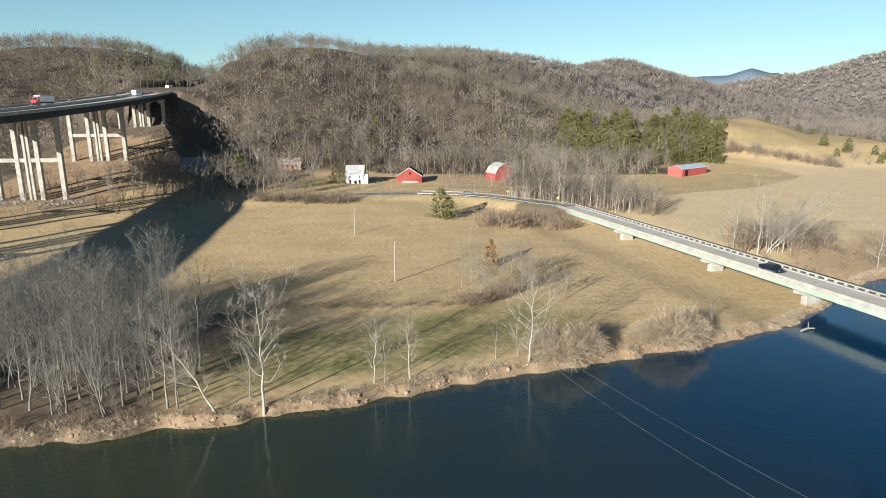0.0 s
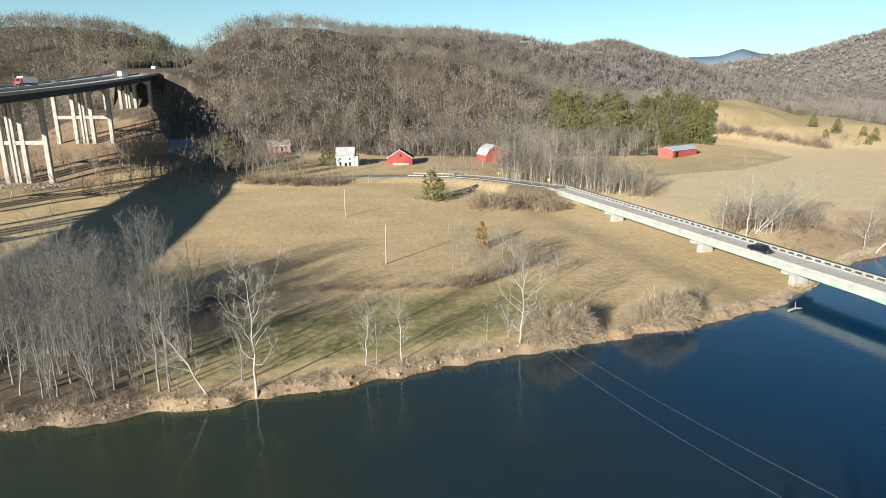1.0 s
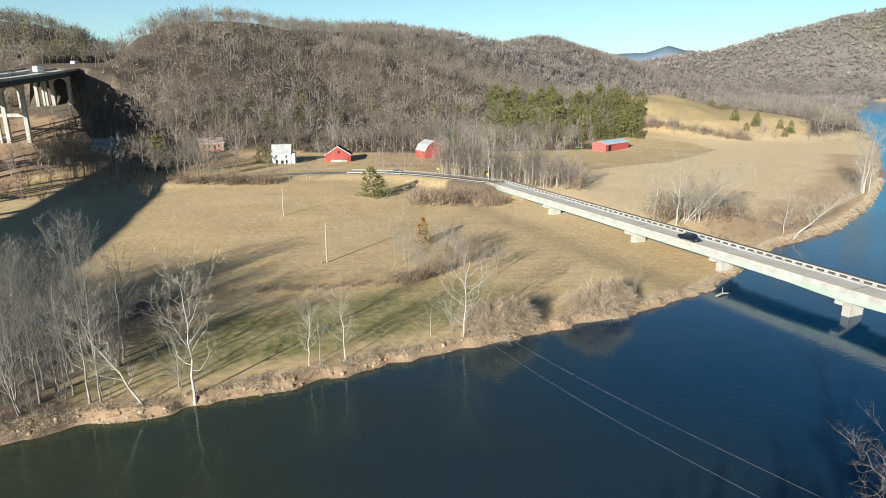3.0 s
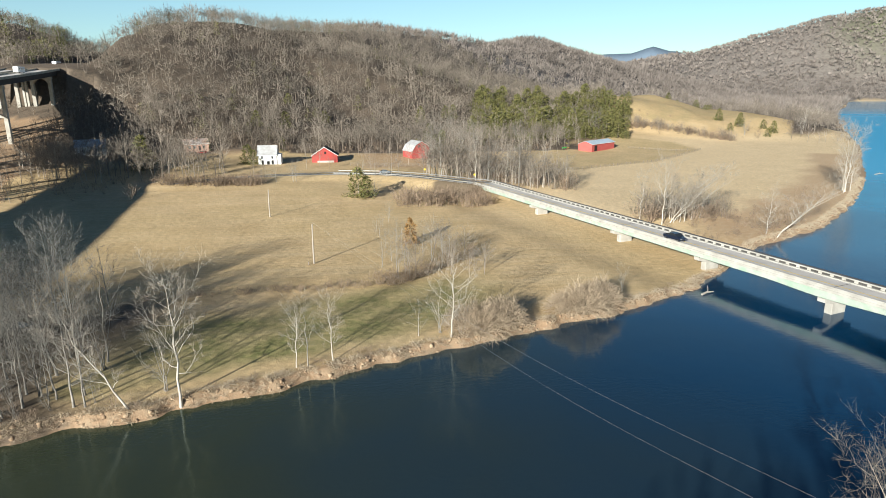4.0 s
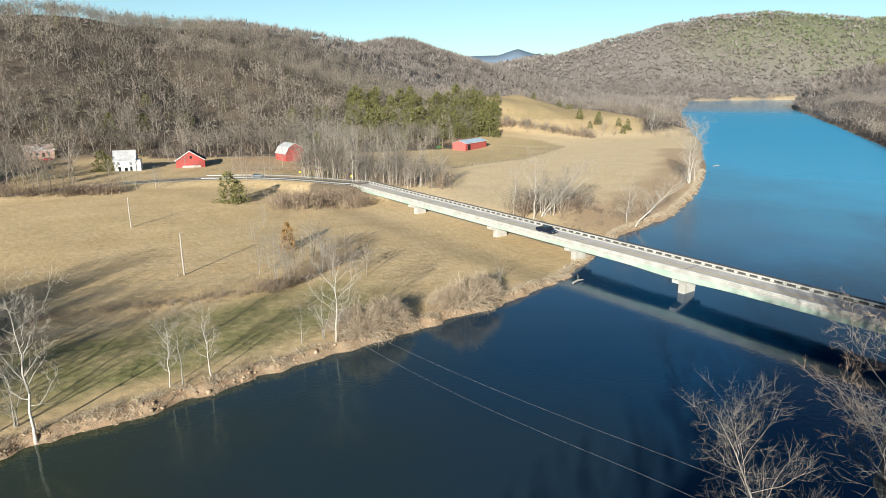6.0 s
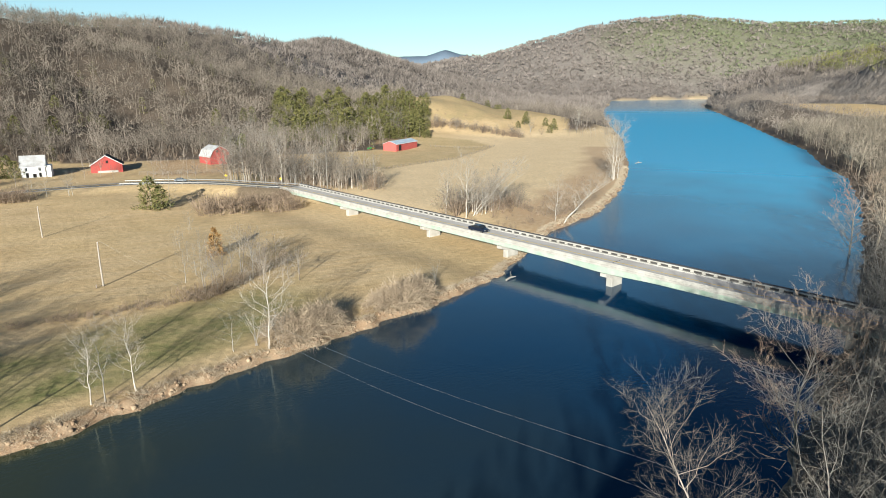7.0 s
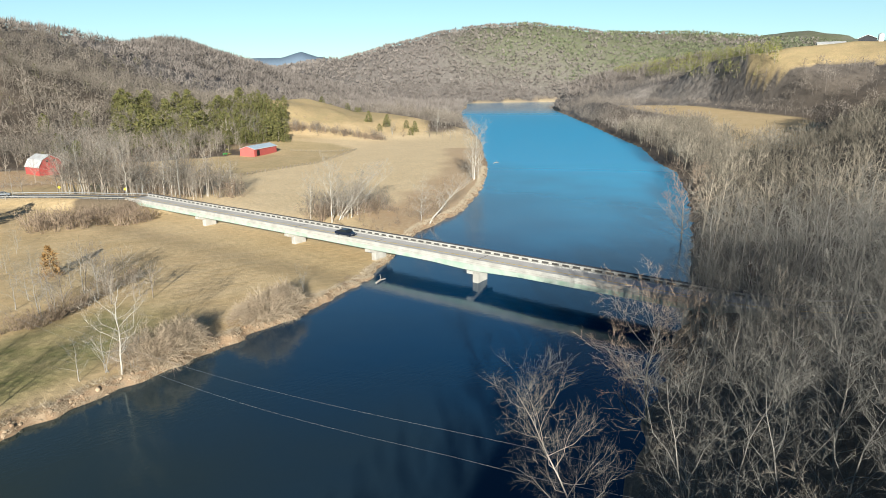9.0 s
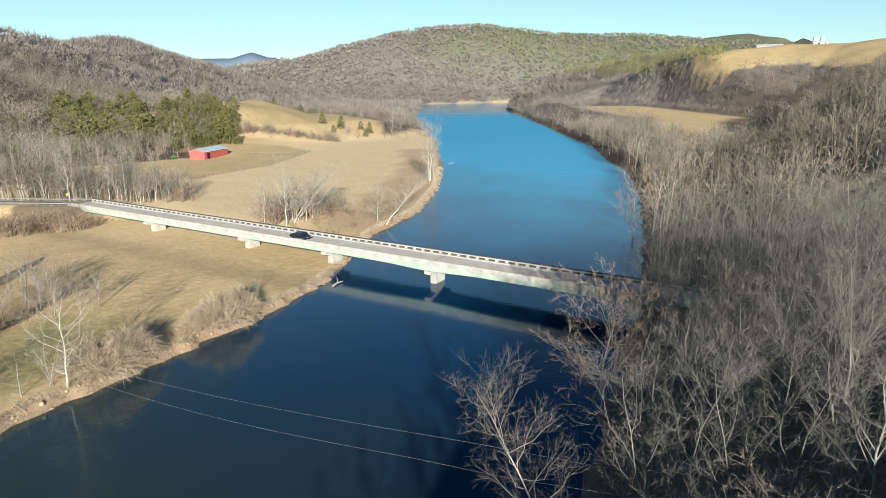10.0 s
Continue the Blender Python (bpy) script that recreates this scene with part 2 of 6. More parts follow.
def segment_gap(x, y, line):
    """Distance of many points from a polyline, and the third column (if any) at the nearest place."""
    best, along = np.full(x.shape, 1e9), np.zeros(x.shape)
    for a, b in zip(line[:-1], line[1:]):
        d = b[:2] - a[:2]
        k = np.clip(((x - a[0]) * d[0] + (y - a[1]) * d[1]) / (d @ d), 0, 1)
        g = np.hypot(x - a[0] - k * d[0], y - a[1] - k * d[1])
        near = g < best
        best = np.where(near, g, best)
        if line.shape[1] > 2:
            along = np.where(near, a[2] + k * (b[2] - a[2]), along)
    return best, along


def within(ring, x, y):
    inside = np.zeros(x.shape, bool)
    for a, b in zip(ring, np.roll(ring, -1, 0)):
        if a[1] != b[1]:
            cross = ((a[1] > y) != (b[1] > y)) & (x < (b[0] - a[0]) * (y - a[1]) / (b[1] - a[1]) + a[0])
            inside ^= cross
    return inside


def in_river(x, y):
    return within(np.concatenate([LEFT, RIGHT[::-1]]), x, y)


def meadow_gap(x, y):
    """Distance from the clearing, negative inside."""
    g = segment_gap(x, y, np.concatenate([MEADOW, MEADOW[:1]]))[0]
    return np.where(within(MEADOW, x, y), -g, g)


def smooth(v):
    v = np.clip(v, 0, 1)
    return v * v * (3 - 2 * v)


def ripple(x, y, size, seed=0.0):
    """A cheap smooth bumpiness between about -1 and 1."""
    a, b = x / size + seed, y / size - seed
    return (np.sin(a * 1.7 + 1.3 * np.sin(b * 1.1)) + np.sin(b * 2.3 + 1.1 * np.sin(a * 1.9 + seed)) + np.sin((a + b) * 1.3 + seed)) / 3


def highway_x(y):
    return -168.5 - 0.1 * (y - 232)


def highway_z(y):
    v = y - 246
    q = np.clip(v, -60, 184)
    return np.where(v > -60, 41.2 + 0.057 * q + 0.0001 * q * q + 0.045 * (v - q), 38.1 + 0.02 * (v + 60))


def ground(x, y):
    """Height of the land, its gap from the water (negative in the river) and the height that the hills add."""
    x, y = np.asarray(x, float), np.asarray(y, float)
    gl, gr = segment_gap(x, y, LEFT)[0], segment_gap(x, y, RIGHT)[0]
    wet = in_river(x, y)
    gap = np.where(wet, -np.minimum(gl, gr), np.minimum(gl, gr))
    gap = gap + (0.9 * ripple(x, y, 4.0) + 0.6 * ripple(x, y, 1.5, 5.0)) * np.clip(1 - np.abs(gap) / 20, 0, 1)
    rise = np.where(gl < gr, np.clip((gap - 85) * 0.03, 0, 4.5), np.clip((gap - 6) * 0.05, 0, 4))
    z = np.where(gap < 0, np.maximum(gap * 0.5, -3.0), 1.25 * smooth((gap - 0.15) / 1.3) + rise + 0.12 * ripple(x, y, 9, 2.0))
    # the flood plain is scoured lower under the bridge
    s, n = x * U[0] + y * U[1], x * N[0] + y * N[1] - BRIDGE_N
    k = smooth((197 + s) / 8) * (s < -60) * smooth((26 - np.abs(n)) / 14)
    z = np.where(gap > 0, z + (np.minimum(z, 0.45) - z) * k, z)
    hill = np.zeros(x.shape)
    for line, wide in RIDGES:
        g, top = segment_gap(x, y, line)
        k = 0.5 + 0.5 * np.cos(np.pi * np.clip(g / wide, 0, 1))
        hill = np.maximum(hill, (top - 3) * k)
    # the highway's cutting and the dip in front of it
    hx = np.abs(x - highway_x(y)) / 1.005
    cut = smooth((hx - 18) / np.where(y > 392, 15, 48))
    floor = np.where(y > 392, highway_z(y) - 7.0, np.interp(y, (215, 255, 321, 384), (3, 5.3, 15.6, 31)) - 5.5)
    hill = np.where((y > 150) & (y < 900) & (x < -60), np.where(hill > floor, floor + (hill - floor) * cut, hill + (floor - hill) * (1 - smooth((hx - 18) / 40)) * (y > 215)), hill)
    hill = hill * smooth(gap / 25)
    hill = hill + (ripple(x, y, 45, 1.0) * 3.5 + ripple(x, y, 17, 3.0) * 1.0) * smooth((hill - 4) / 25)
    open_k = 1 - smooth(meadow_gap(x, y) / 42)
    hill = hill * (1 - open_k)
    z = z + np.maximum(hill, 0)
    z = np.where(open_k > 0, z + (4.2 + np.clip(np.hypot(x, y) - 480, 0, 400) * 0.029 - z) * open_k * smooth(gap / 30), z)
    for line in (ROAD, ROAD2):
        g = segment_gap(x, y, line)[0]
        k = 1 - smooth((g - 4.5) / 9)
        z = np.where(gap > 3, z + (DECK - 0.08 - z) * k * smooth((gap - 3) / 6), z)
    return z, gap, hill


def woods(x, y, hill, gap):
    """Where trees stand, 0 to 1: hillsides, the bank's wood, not the meadows."""
    r, a = np.hypot(x, y), np.degrees(np.arctan2(x, y))
    w = smooth((hill - 1.2) / 3)
    right = segment_gap(x, y, RIGHT)[0] < segment_gap(x, y, LEFT)[0]
    w = np.where(right & (gap > 0) & (r < 900), smooth((meadow_gap(x, y) + 6) / 12), w)
    w = np.where((a > 64) & (r > 640) & (r < 1150) & (hill > 57 + 4 * ripple(x, y, 50, 7.0)), 0, w)          # the bare golden hill
    w = np.where((a > 22) & (a < 37) & (r < 640), 0, w)                      # pasture knoll
    w = np.where((x > -125) & (x < 135) & (y > 343 + 0.1 * np.maximum(x, 0) + 3 * ripple(x, y, 8, 3.0)) & (y < 440), 1.0, w)   # wood's edge behind the farm
    w = np.where(~right & (r > 620 + 25 * ripple(x, y, 30, 4.0)) & (a > 14) & (a < 60) & (gap > 3), 1.0, w)   # flat wood beyond the pasture
    w = np.where(right & (r >= 900) & (a > 20) & (a < 62) & (gap > 2), 1.0, w)              # wood round the outer bend
    w = np.where(np.hypot(x - on_bridge(-210)[0], y - on_bridge(-210)[1]) < 17, 0.8, w)
    bank_wood = 0.95 * smooth((-34 - x + 6 * ripple(x, y, 7, 2.0)) / 12) * smooth((54 - gap + 8 * ripple(x, y, 6, 4.0)) / 14)
    w = np.where((gap > 0) & (r < 300) & (x < -20), np.maximum(w, bank_wood), w)
    w = np.where((np.abs(x - highway_x(y)) < 30) & (y > 200) & (y < 365), 0.3, w)    # open ground under the viaduct
    return np.where(gap < 0, 0, w)


# ---- end of the ground's form ----


# ---- building helpers ----
def part(name, bm, mat, parent=None, label=""):
    """Links a bmesh as one mesh object under a thing or a part."""
    me = bpy.data.meshes.new(name)
    bm.to_mesh(me)
    bm.free()
    me.materials.append(mat)
    ob = new(name, me)
    ob.parent = parent
    return tagged(ob, label)


def thing(name, at, turn, label, category, group=""):
    ob = new(name)
    ob.matrix_basis = pose(*at, 0, 0, turn)
    return tagged(ob, label, category, group)


def box(bm, x0, x1, y0, y1, z0, z1, bevel=0.0):
    made = bmesh.ops.create_cube(bm, size=1.0, matrix=Matrix.LocRotScale(((x0 + x1) / 2, (y0 + y1) / 2, (z0 + z1) / 2), None, (x1 - x0, y1 - y0, z1 - z0)))
    if bevel:
        edges = {e for v in made["verts"] for e in v.link_edges}
        bmesh.ops.bevel(bm, geom=list(edges), offset=bevel, segments=1, affect="EDGES")
    return bm


def boxes(*rows, bevel=0.0):
    bm = bmesh.new()
    for r in rows:
        box(bm, *r, bevel=bevel)
    return bm


def prism(outline, y0, y1, bm=None):
    """A solid with an outline in x and z, from y0 to y1."""
    bm = bm or bmesh.new()
    a = [bm.verts.new((x, y0, z)) for x, z in outline]
    b = [bm.verts.new((x, y1, z)) for x, z in outline]
    bm.faces.new(a)
    bm.faces.new(b[::-1])
    for i in range(len(a)):
        j = (i + 1) % len(a)
        bm.faces.new((a[j], a[i], b[i], b[j]))
    bmesh.ops.recalc_face_normals(bm, faces=bm.faces)
    return bm


def tube(bm, points, radius, sides=6):
    """A round bar along points; radius: one number or one for each point."""
    rad = [radius] * len(points) if isinstance(radius, (int, float)) else radius
    rings = []
    for i, p in enumerate(points):
        d = (Vector(points[min(i + 1, len(points) - 1)]) - Vector(points[max(i - 1, 0)])).normalized()
        a = d.orthogonal().normalized()
        b = d.cross(a)
        rings.append([bm.verts.new(Vector(p) + rad[i] * (math.cos(k * 2 * math.pi / sides) * a + math.sin(k * 2 * math.pi / sides) * b)) for k in range(sides)])
    for r, q in zip(rings, rings[1:]):
        for k in range(sides):
            bm.faces.new((r[k], r[(k + 1) % sides], q[(k + 1) % sides], q[k]))
    bm.faces.new(rings[0][::-1])
    bm.faces.new(rings[-1])
    return bm


def raw_mesh(name, verts, tris, mat, tint=None, smooth_faces=False):
    """A mesh of triangles from arrays; tint: a number for each vertex."""
    me = bpy.data.meshes.new(name)
    me.vertices.add(len(verts))
    me.vertices.foreach_set("co", np.ascontiguousarray(verts, np.float32).ravel())
    me.loops.add(tris.size)
    me.loops.foreach_set("vertex_index", np.ascontiguousarray(tris, np.int32).ravel())
    me.polygons.add(len(tris))
    me.polygons.foreach_set("loop_start", np.arange(0, tris.size, 3, dtype=np.int32))
    me.update(calc_edges=True)
    if smooth_faces:
        me.polygons.foreach_set("use_smooth", np.ones(len(tris), bool))
    if tint is not None:
        me.attributes.new("tint", "FLOAT", "POINT").data.foreach_set("value", np.ascontiguousarray(tint, np.float32))
    me.materials.append(mat)
    return me


def height(x, y):
    return float(ground(np.array([x]), np.array([y]))[0][0])


# ---- ground, one sheet to the horizon ----
def make_ground():
    headings = np.concatenate([np.arange(-42, 84, 0.45), np.arange(84, 318, 4.5)])
    far = np.concatenate([[0.0], np.geomspace(6, 60, 26)[:-1], np.geomspace(60, 130, 120)[:-1], np.geomspace(130, 420, 85)[:-1], np.geomspace(420, 1600, 95)[:-1], np.geomspace(1600, 4950, 36)])
    A, R = np.meshgrid(np.radians(headings), far)
    x, y = R * np.sin(A), R * np.cos(A)
    z, gap, hill = ground(x, y)
    w = woods(x, y, hill, gap)
    w = np.maximum(w, 0.5 * smooth((2.6 - gap) / 1.2) * (gap > -1.5))      # brown earth at the water's edge
    n, m = len(far), len(headings)
    idx = np.arange(n * m).reshape(n, m)
    a, b = idx[:-1], idx[1:]
    a2, b2 = np.roll(a, -1, 1), np.roll(b, -1, 1)
    tris = np.concatenate([np.stack([a, a2, b2], -1).reshape(-1, 3), np.stack([a, b2, b], -1).reshape(-1, 3)])
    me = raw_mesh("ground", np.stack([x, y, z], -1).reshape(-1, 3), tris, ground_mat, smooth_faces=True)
    right = segment_gap(x, y, RIGHT)[0] < segment_gap(x, y, LEFT)[0]
    # green: grass that stayed green by the water; soil: bare red clay at the hill's foot and on the bank
    green = smooth((36 - gap) / 12) * smooth((gap - 4) / 6) * (~right) * smooth((34 - x) / 20) * smooth((x + 55) / 25)
    soil = smooth((3.0 - gap) / 2.5) * (gap > -2) * 1.0 + smooth((hill - 1.0) / 3) * smooth((9 - hill) / 4) * (np.hypot(x, y) < 700) * (np.degrees(np.arctan2(x, y)) < 22.5)
    dry = smooth((x - 75) / 30) * smooth((28 + 7 * ripple(x, y, 11, 1.0) - gap) / 10) * (~right) * (np.hypot(x, y) < 420)
    az = np.degrees(np.arctan2(x, y))
    soil = np.where((np.abs(x - highway_x(y)) < 34) & (y > 240) & (y < 390), 1.0, soil)
    soil = np.where((np.hypot(x, y) > 1250) & (np.hypot(x, y) < 1800) & (az > 46.2) & (az < 48.6) & (ripple(x, y, 60, 2.0) > -0.2), 1.0, soil)
    soil = np.maximum(soil, 0.75 * smooth((x + 5) / 12) * smooth((82 - x) / 15) * smooth((y - 283) / 8) * smooth((352 - y) / 8))
    pale = smooth((np.hypot(x, y) - 150) / 60) * smooth((x - 30) / 40) * (~right) * smooth((5 - hill) / 4)
    # pasture beyond the rail fence is greener; a strip of red clay lies along the hill's foot
    rail = np.interp(x, (60, 102, 130, 154, 180, 210), (268, 278, 292, 304, 328, 357))
    beyond = smooth((y - rail) / 3) * smooth((x - 50) / 12) * smooth((212 - x) / 6) * (np.hypot(x, y) < 440)
    pale = pale * (1 - 0.9 * beyond)
    green = np.maximum(green, 0.16 * beyond)
    strip = np.hypot(x, y) + 5 * ripple(x, y, 9, 1.0)
    soil = np.maximum(soil, smooth((strip - 378) / 6) * smooth((410 - strip) / 5) * smooth((az - 3) / 3) * smooth((23 - az) / 1.5))
    gold = ((w < 0.5) & (hill > 12) & (x > -60)) * 1.0
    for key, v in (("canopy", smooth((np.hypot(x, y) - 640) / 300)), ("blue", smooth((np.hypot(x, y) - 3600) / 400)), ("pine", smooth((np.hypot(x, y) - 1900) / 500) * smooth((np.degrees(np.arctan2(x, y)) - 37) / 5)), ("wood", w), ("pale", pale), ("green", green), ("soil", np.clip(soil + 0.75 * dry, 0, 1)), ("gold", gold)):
        me.attributes.new(key, "FLOAT", "POINT").data.foreach_set("value", np.ascontiguousarray(v, np.float32).ravel())
    return tagged(new("ground", me), "tan winter meadow, leaf-strewn hills and muddy river banks", "ground", kind="structure")


def ground_material():
    m = bpy.data.materials.new("winter_ground")
    m.use_nodes = True
    t, L = m.node_tree, m.node_tree.links
    b = t.nodes["Principled BSDF"]
    b.inputs["Roughness"].default_value, b.inputs["Specular IOR Level"].default_value = 0.75, 0.1
    geo = t.nodes.new("ShaderNodeNewGeometry")

    def tex(scale, detail=4, stretch=None, turn=0.0):
        n = t.nodes.new("ShaderNodeTexNoise")
        n.inputs["Scale"].default_value, n.inputs["Detail"].default_value = scale, detail
        mp = t.nodes.new("ShaderNodeMapping")
        mp.inputs["Scale"].default_value = stretch or (1, 1, 1)
        mp.inputs["Rotation"].default_value = (0, 0, radians(turn))
        L.new(geo.outputs["Position"], mp.inputs["Vector"])
        L.new(mp.outputs[0], n.inputs["Vector"])
        return n.outputs["Fac"]

    def span(v, lo, hi, a=0.0, c=1.0):
        r = t.nodes.new("ShaderNodeMapRange")
        for key, value in (("From Min", lo), ("From Max", hi), ("To Min", a), ("To Max", c)):
            r.inputs[key].default_value = value
        L.new(v, r.inputs["Value"])
        return r.outputs[0]

    def mixed(k, a, c, mode="MIX"):
        n = t.nodes.new("ShaderNodeMix")
        n.data_type, n.blend_type = "RGBA", mode
        for slot, v in ((0, k), (6, a), (7, c)):
            if isinstance(v, (tuple, float, int)):
                n.inputs[slot].default_value = (*v, 1) if isinstance(v, tuple) else v
            else:
                L.new(v, n.inputs[slot])
        return n.outputs[2]

    def attr(name):
        n = t.nodes.new("ShaderNodeAttribute")
        n.attribute_name = name
        return n.outputs["Fac"]

    def times(a, c):
        n = t.nodes.new("ShaderNodeMath")
        n.operation = "MULTIPLY"
        L.new(a, n.inputs[0])
        L.new(c, n.inputs[1])
        return n.outputs[0]

    big, mid, small, blades = tex(0.02), tex(0.11, 5), tex(0.7, 5), tex(5.0, 4)
    rows = tex(0.35, 3, (0.06, 1.6, 1), 62)
    field = mixed(span(mid, 0.35, 0.65), (0.60, 0.44, 0.24), (0.525, 0.375, 0.195))
    field = mixed(span(rows, 0.45, 0.62, 0, 0.3), field, (0.69, 0.54, 0.33))
    field = mixed(span(big, 0.4, 0.62, 0, 0.35), field, (0.48, 0.36, 0.18))
    field = mixed(times(attr("pale"), span(mid, 0.3, 0.7, 0.6, 1.0)), field, (0.74, 0.57, 0.345))
    green = mixed(span(small, 0.35, 0.65), (0.20, 0.20, 0.075), (0.29, 0.25, 0.11))
    col = mixed(times(attr("green"), span(mid, 0.3, 0.6, 0.45, 1)), field, green)
    clay = mixed(span(small, 0.4, 0.62), (0.43, 0.25, 0.145), (0.46, 0.34, 0.215))
    col = mixed(times(attr("soil"), span(small, 0.3, 0.6, 0.5, 1)), col, clay)
    litter = mixed(span(small, 0.35, 0.65), (0.175, 0.135, 0.10), (0.10, 0.08, 0.06))
    crowns = tex(0.13, 3)
    litter = mixed(attr("canopy"), litter, mixed(span(crowns, 0.38, 0.62), (0.235, 0.205, 0.18), (0.18, 0.158, 0.138)))
    col = mixed(attr("wood"), col, litter)
    col = mixed(times(attr("pine"), span(big, 0.35, 0.6, 0.5, 1)), col, mixed(span(crowns, 0.36, 0.64), (0.172, 0.175, 0.10), (0.135, 0.14, 0.085)))
    # haze over the farthest ridge, painted in as blue-grey
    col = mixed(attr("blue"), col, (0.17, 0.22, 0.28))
    col = mixed(attr("gold"), col, mixed(span(mid, 0.4, 0.6), (0.47, 0.345, 0.18), (0.42, 0.32, 0.165)))
    col = mixed(1.0, col, span(blades, 0.2, 0.8, 0.75, 1.25), "MULTIPLY")
    col = mixed(1.0, col, span(small, 0.25, 0.75, 0.85, 1.15), "MULTIPLY")
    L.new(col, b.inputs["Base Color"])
    bp = t.nodes.new("ShaderNodeBump")
    bp.inputs["Strength"].default_value, bp.inputs["Distance"].default_value = 0.4, 0.2
    L.new(blades, bp.inputs["Height"])
    bp2 = t.nodes.new("ShaderNodeBump")
    bp2.inputs["Strength"].default_value, bp2.inputs["Distance"].default_value = 0.3, 0.5
    L.new(small, bp2.inputs["Height"])
    L.new(bp.outputs[0], bp2.inputs["Normal"])
    bp3 = t.nodes.new("ShaderNodeBump")
    bp3.inputs["Distance"].default_value = 2.0
    L.new(times(attr("canopy"), attr("wood")), bp3.inputs["Strength"])
    L.new(crowns, bp3.inputs["Height"])
    L.new(bp2.outputs[0], bp3.inputs["Normal"])
    L.new(bp3.outputs[0], b.inputs["Normal"])
    return m


ground_mat = ground_material()
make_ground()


def water_material():
    m = bpy.data.materials.new("muddy_river")
    m.use_nodes = True
    t, L = m.node_tree, m.node_tree.links
    b = t.nodes["Principled BSDF"]
    b.inputs["Specular Tint"].default_value = (0.36, 0.82, 1.0, 1)
    b.inputs["Roughness"].default_value, b.inputs["IOR"].default_value = 0.11, 1.333
    b.inputs["Specular IOR Level"].default_value = 0.9
    geo = t.nodes.new("ShaderNodeNewGeometry")
    # olive silt along the lower reach; above it the sky's blue is painted in
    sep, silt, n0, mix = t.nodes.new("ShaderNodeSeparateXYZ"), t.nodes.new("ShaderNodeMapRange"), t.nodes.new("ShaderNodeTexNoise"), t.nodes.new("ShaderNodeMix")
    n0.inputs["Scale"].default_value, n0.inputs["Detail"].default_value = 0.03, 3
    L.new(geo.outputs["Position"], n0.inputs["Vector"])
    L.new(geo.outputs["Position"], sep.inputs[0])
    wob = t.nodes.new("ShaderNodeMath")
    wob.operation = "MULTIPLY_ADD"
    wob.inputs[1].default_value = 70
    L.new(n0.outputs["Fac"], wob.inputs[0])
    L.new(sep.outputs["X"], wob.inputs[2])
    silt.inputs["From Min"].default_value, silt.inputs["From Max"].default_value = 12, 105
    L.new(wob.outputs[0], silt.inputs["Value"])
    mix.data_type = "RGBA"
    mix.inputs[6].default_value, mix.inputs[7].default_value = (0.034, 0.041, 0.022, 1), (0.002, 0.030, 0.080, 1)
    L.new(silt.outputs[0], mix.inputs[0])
    # brighter blue of the mirrored sky, painted into the upper reach's colour
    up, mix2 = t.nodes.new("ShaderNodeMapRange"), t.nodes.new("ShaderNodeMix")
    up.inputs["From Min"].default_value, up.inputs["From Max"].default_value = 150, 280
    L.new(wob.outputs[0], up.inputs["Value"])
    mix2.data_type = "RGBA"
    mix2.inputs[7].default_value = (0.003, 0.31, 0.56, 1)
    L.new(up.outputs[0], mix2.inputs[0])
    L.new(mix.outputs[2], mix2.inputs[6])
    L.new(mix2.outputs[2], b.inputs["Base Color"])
    last = None
    for scale, strength, dist, stretch in ((0.05, 0.25, 0.25, (1, 1, 1)), (0.9, 0.55, 0.035, (1, 1.7, 1))):
        n, mp, bp = t.nodes.new("ShaderNodeTexNoise"), t.nodes.new("ShaderNodeMapping"), t.nodes.new("ShaderNodeBump")
        n.inputs["Scale"].default_value, n.inputs["Detail"].default_value = scale, 3
        mp.inputs["Scale"].default_value = stretch
        bp.inputs["Strength"].default_value, bp.inputs["Distance"].default_value = strength, dist
        L.new(geo.outputs["Position"], mp.inputs["Vector"])
        L.new(mp.outputs[0], n.inputs["Vector"])
        L.new(n.outputs["Fac"], bp.inputs["Height"])
        if last:
            L.new(last, bp.inputs["Normal"])
        last = bp.outputs[0]
    L.new(last, b.inputs["Normal"])
    # the reach above the bridge is ruffled by wind, the far bend lies calm
    far = t.nodes.new("ShaderNodeVectorMath")
    far.operation = "LENGTH"
    L.new(geo.outputs["Position"], far.inputs[0])
    curve = t.nodes.new("ShaderNodeFloatCurve")
    scaled = t.nodes.new("ShaderNodeMapRange")
    scaled.inputs["From Max"].default_value = 1600
    L.new(far.outputs["Value"], scaled.inputs["Value"])
    L.new(scaled.outputs[0], curve.inputs["Value"])
    pts = curve.mapping.curves[0].points
    pts[0].location, pts[1].location = (0.0, 0.08), (1.0, 0.10)
    for q in ((0.08, 0.10), (0.15, 0.24), (0.55, 0.32), (0.74, 0.12)):
        pts.new(*q)
    curve.mapping.update()
    L.new(curve.outputs[0], b.inputs["Roughness"])
    return m


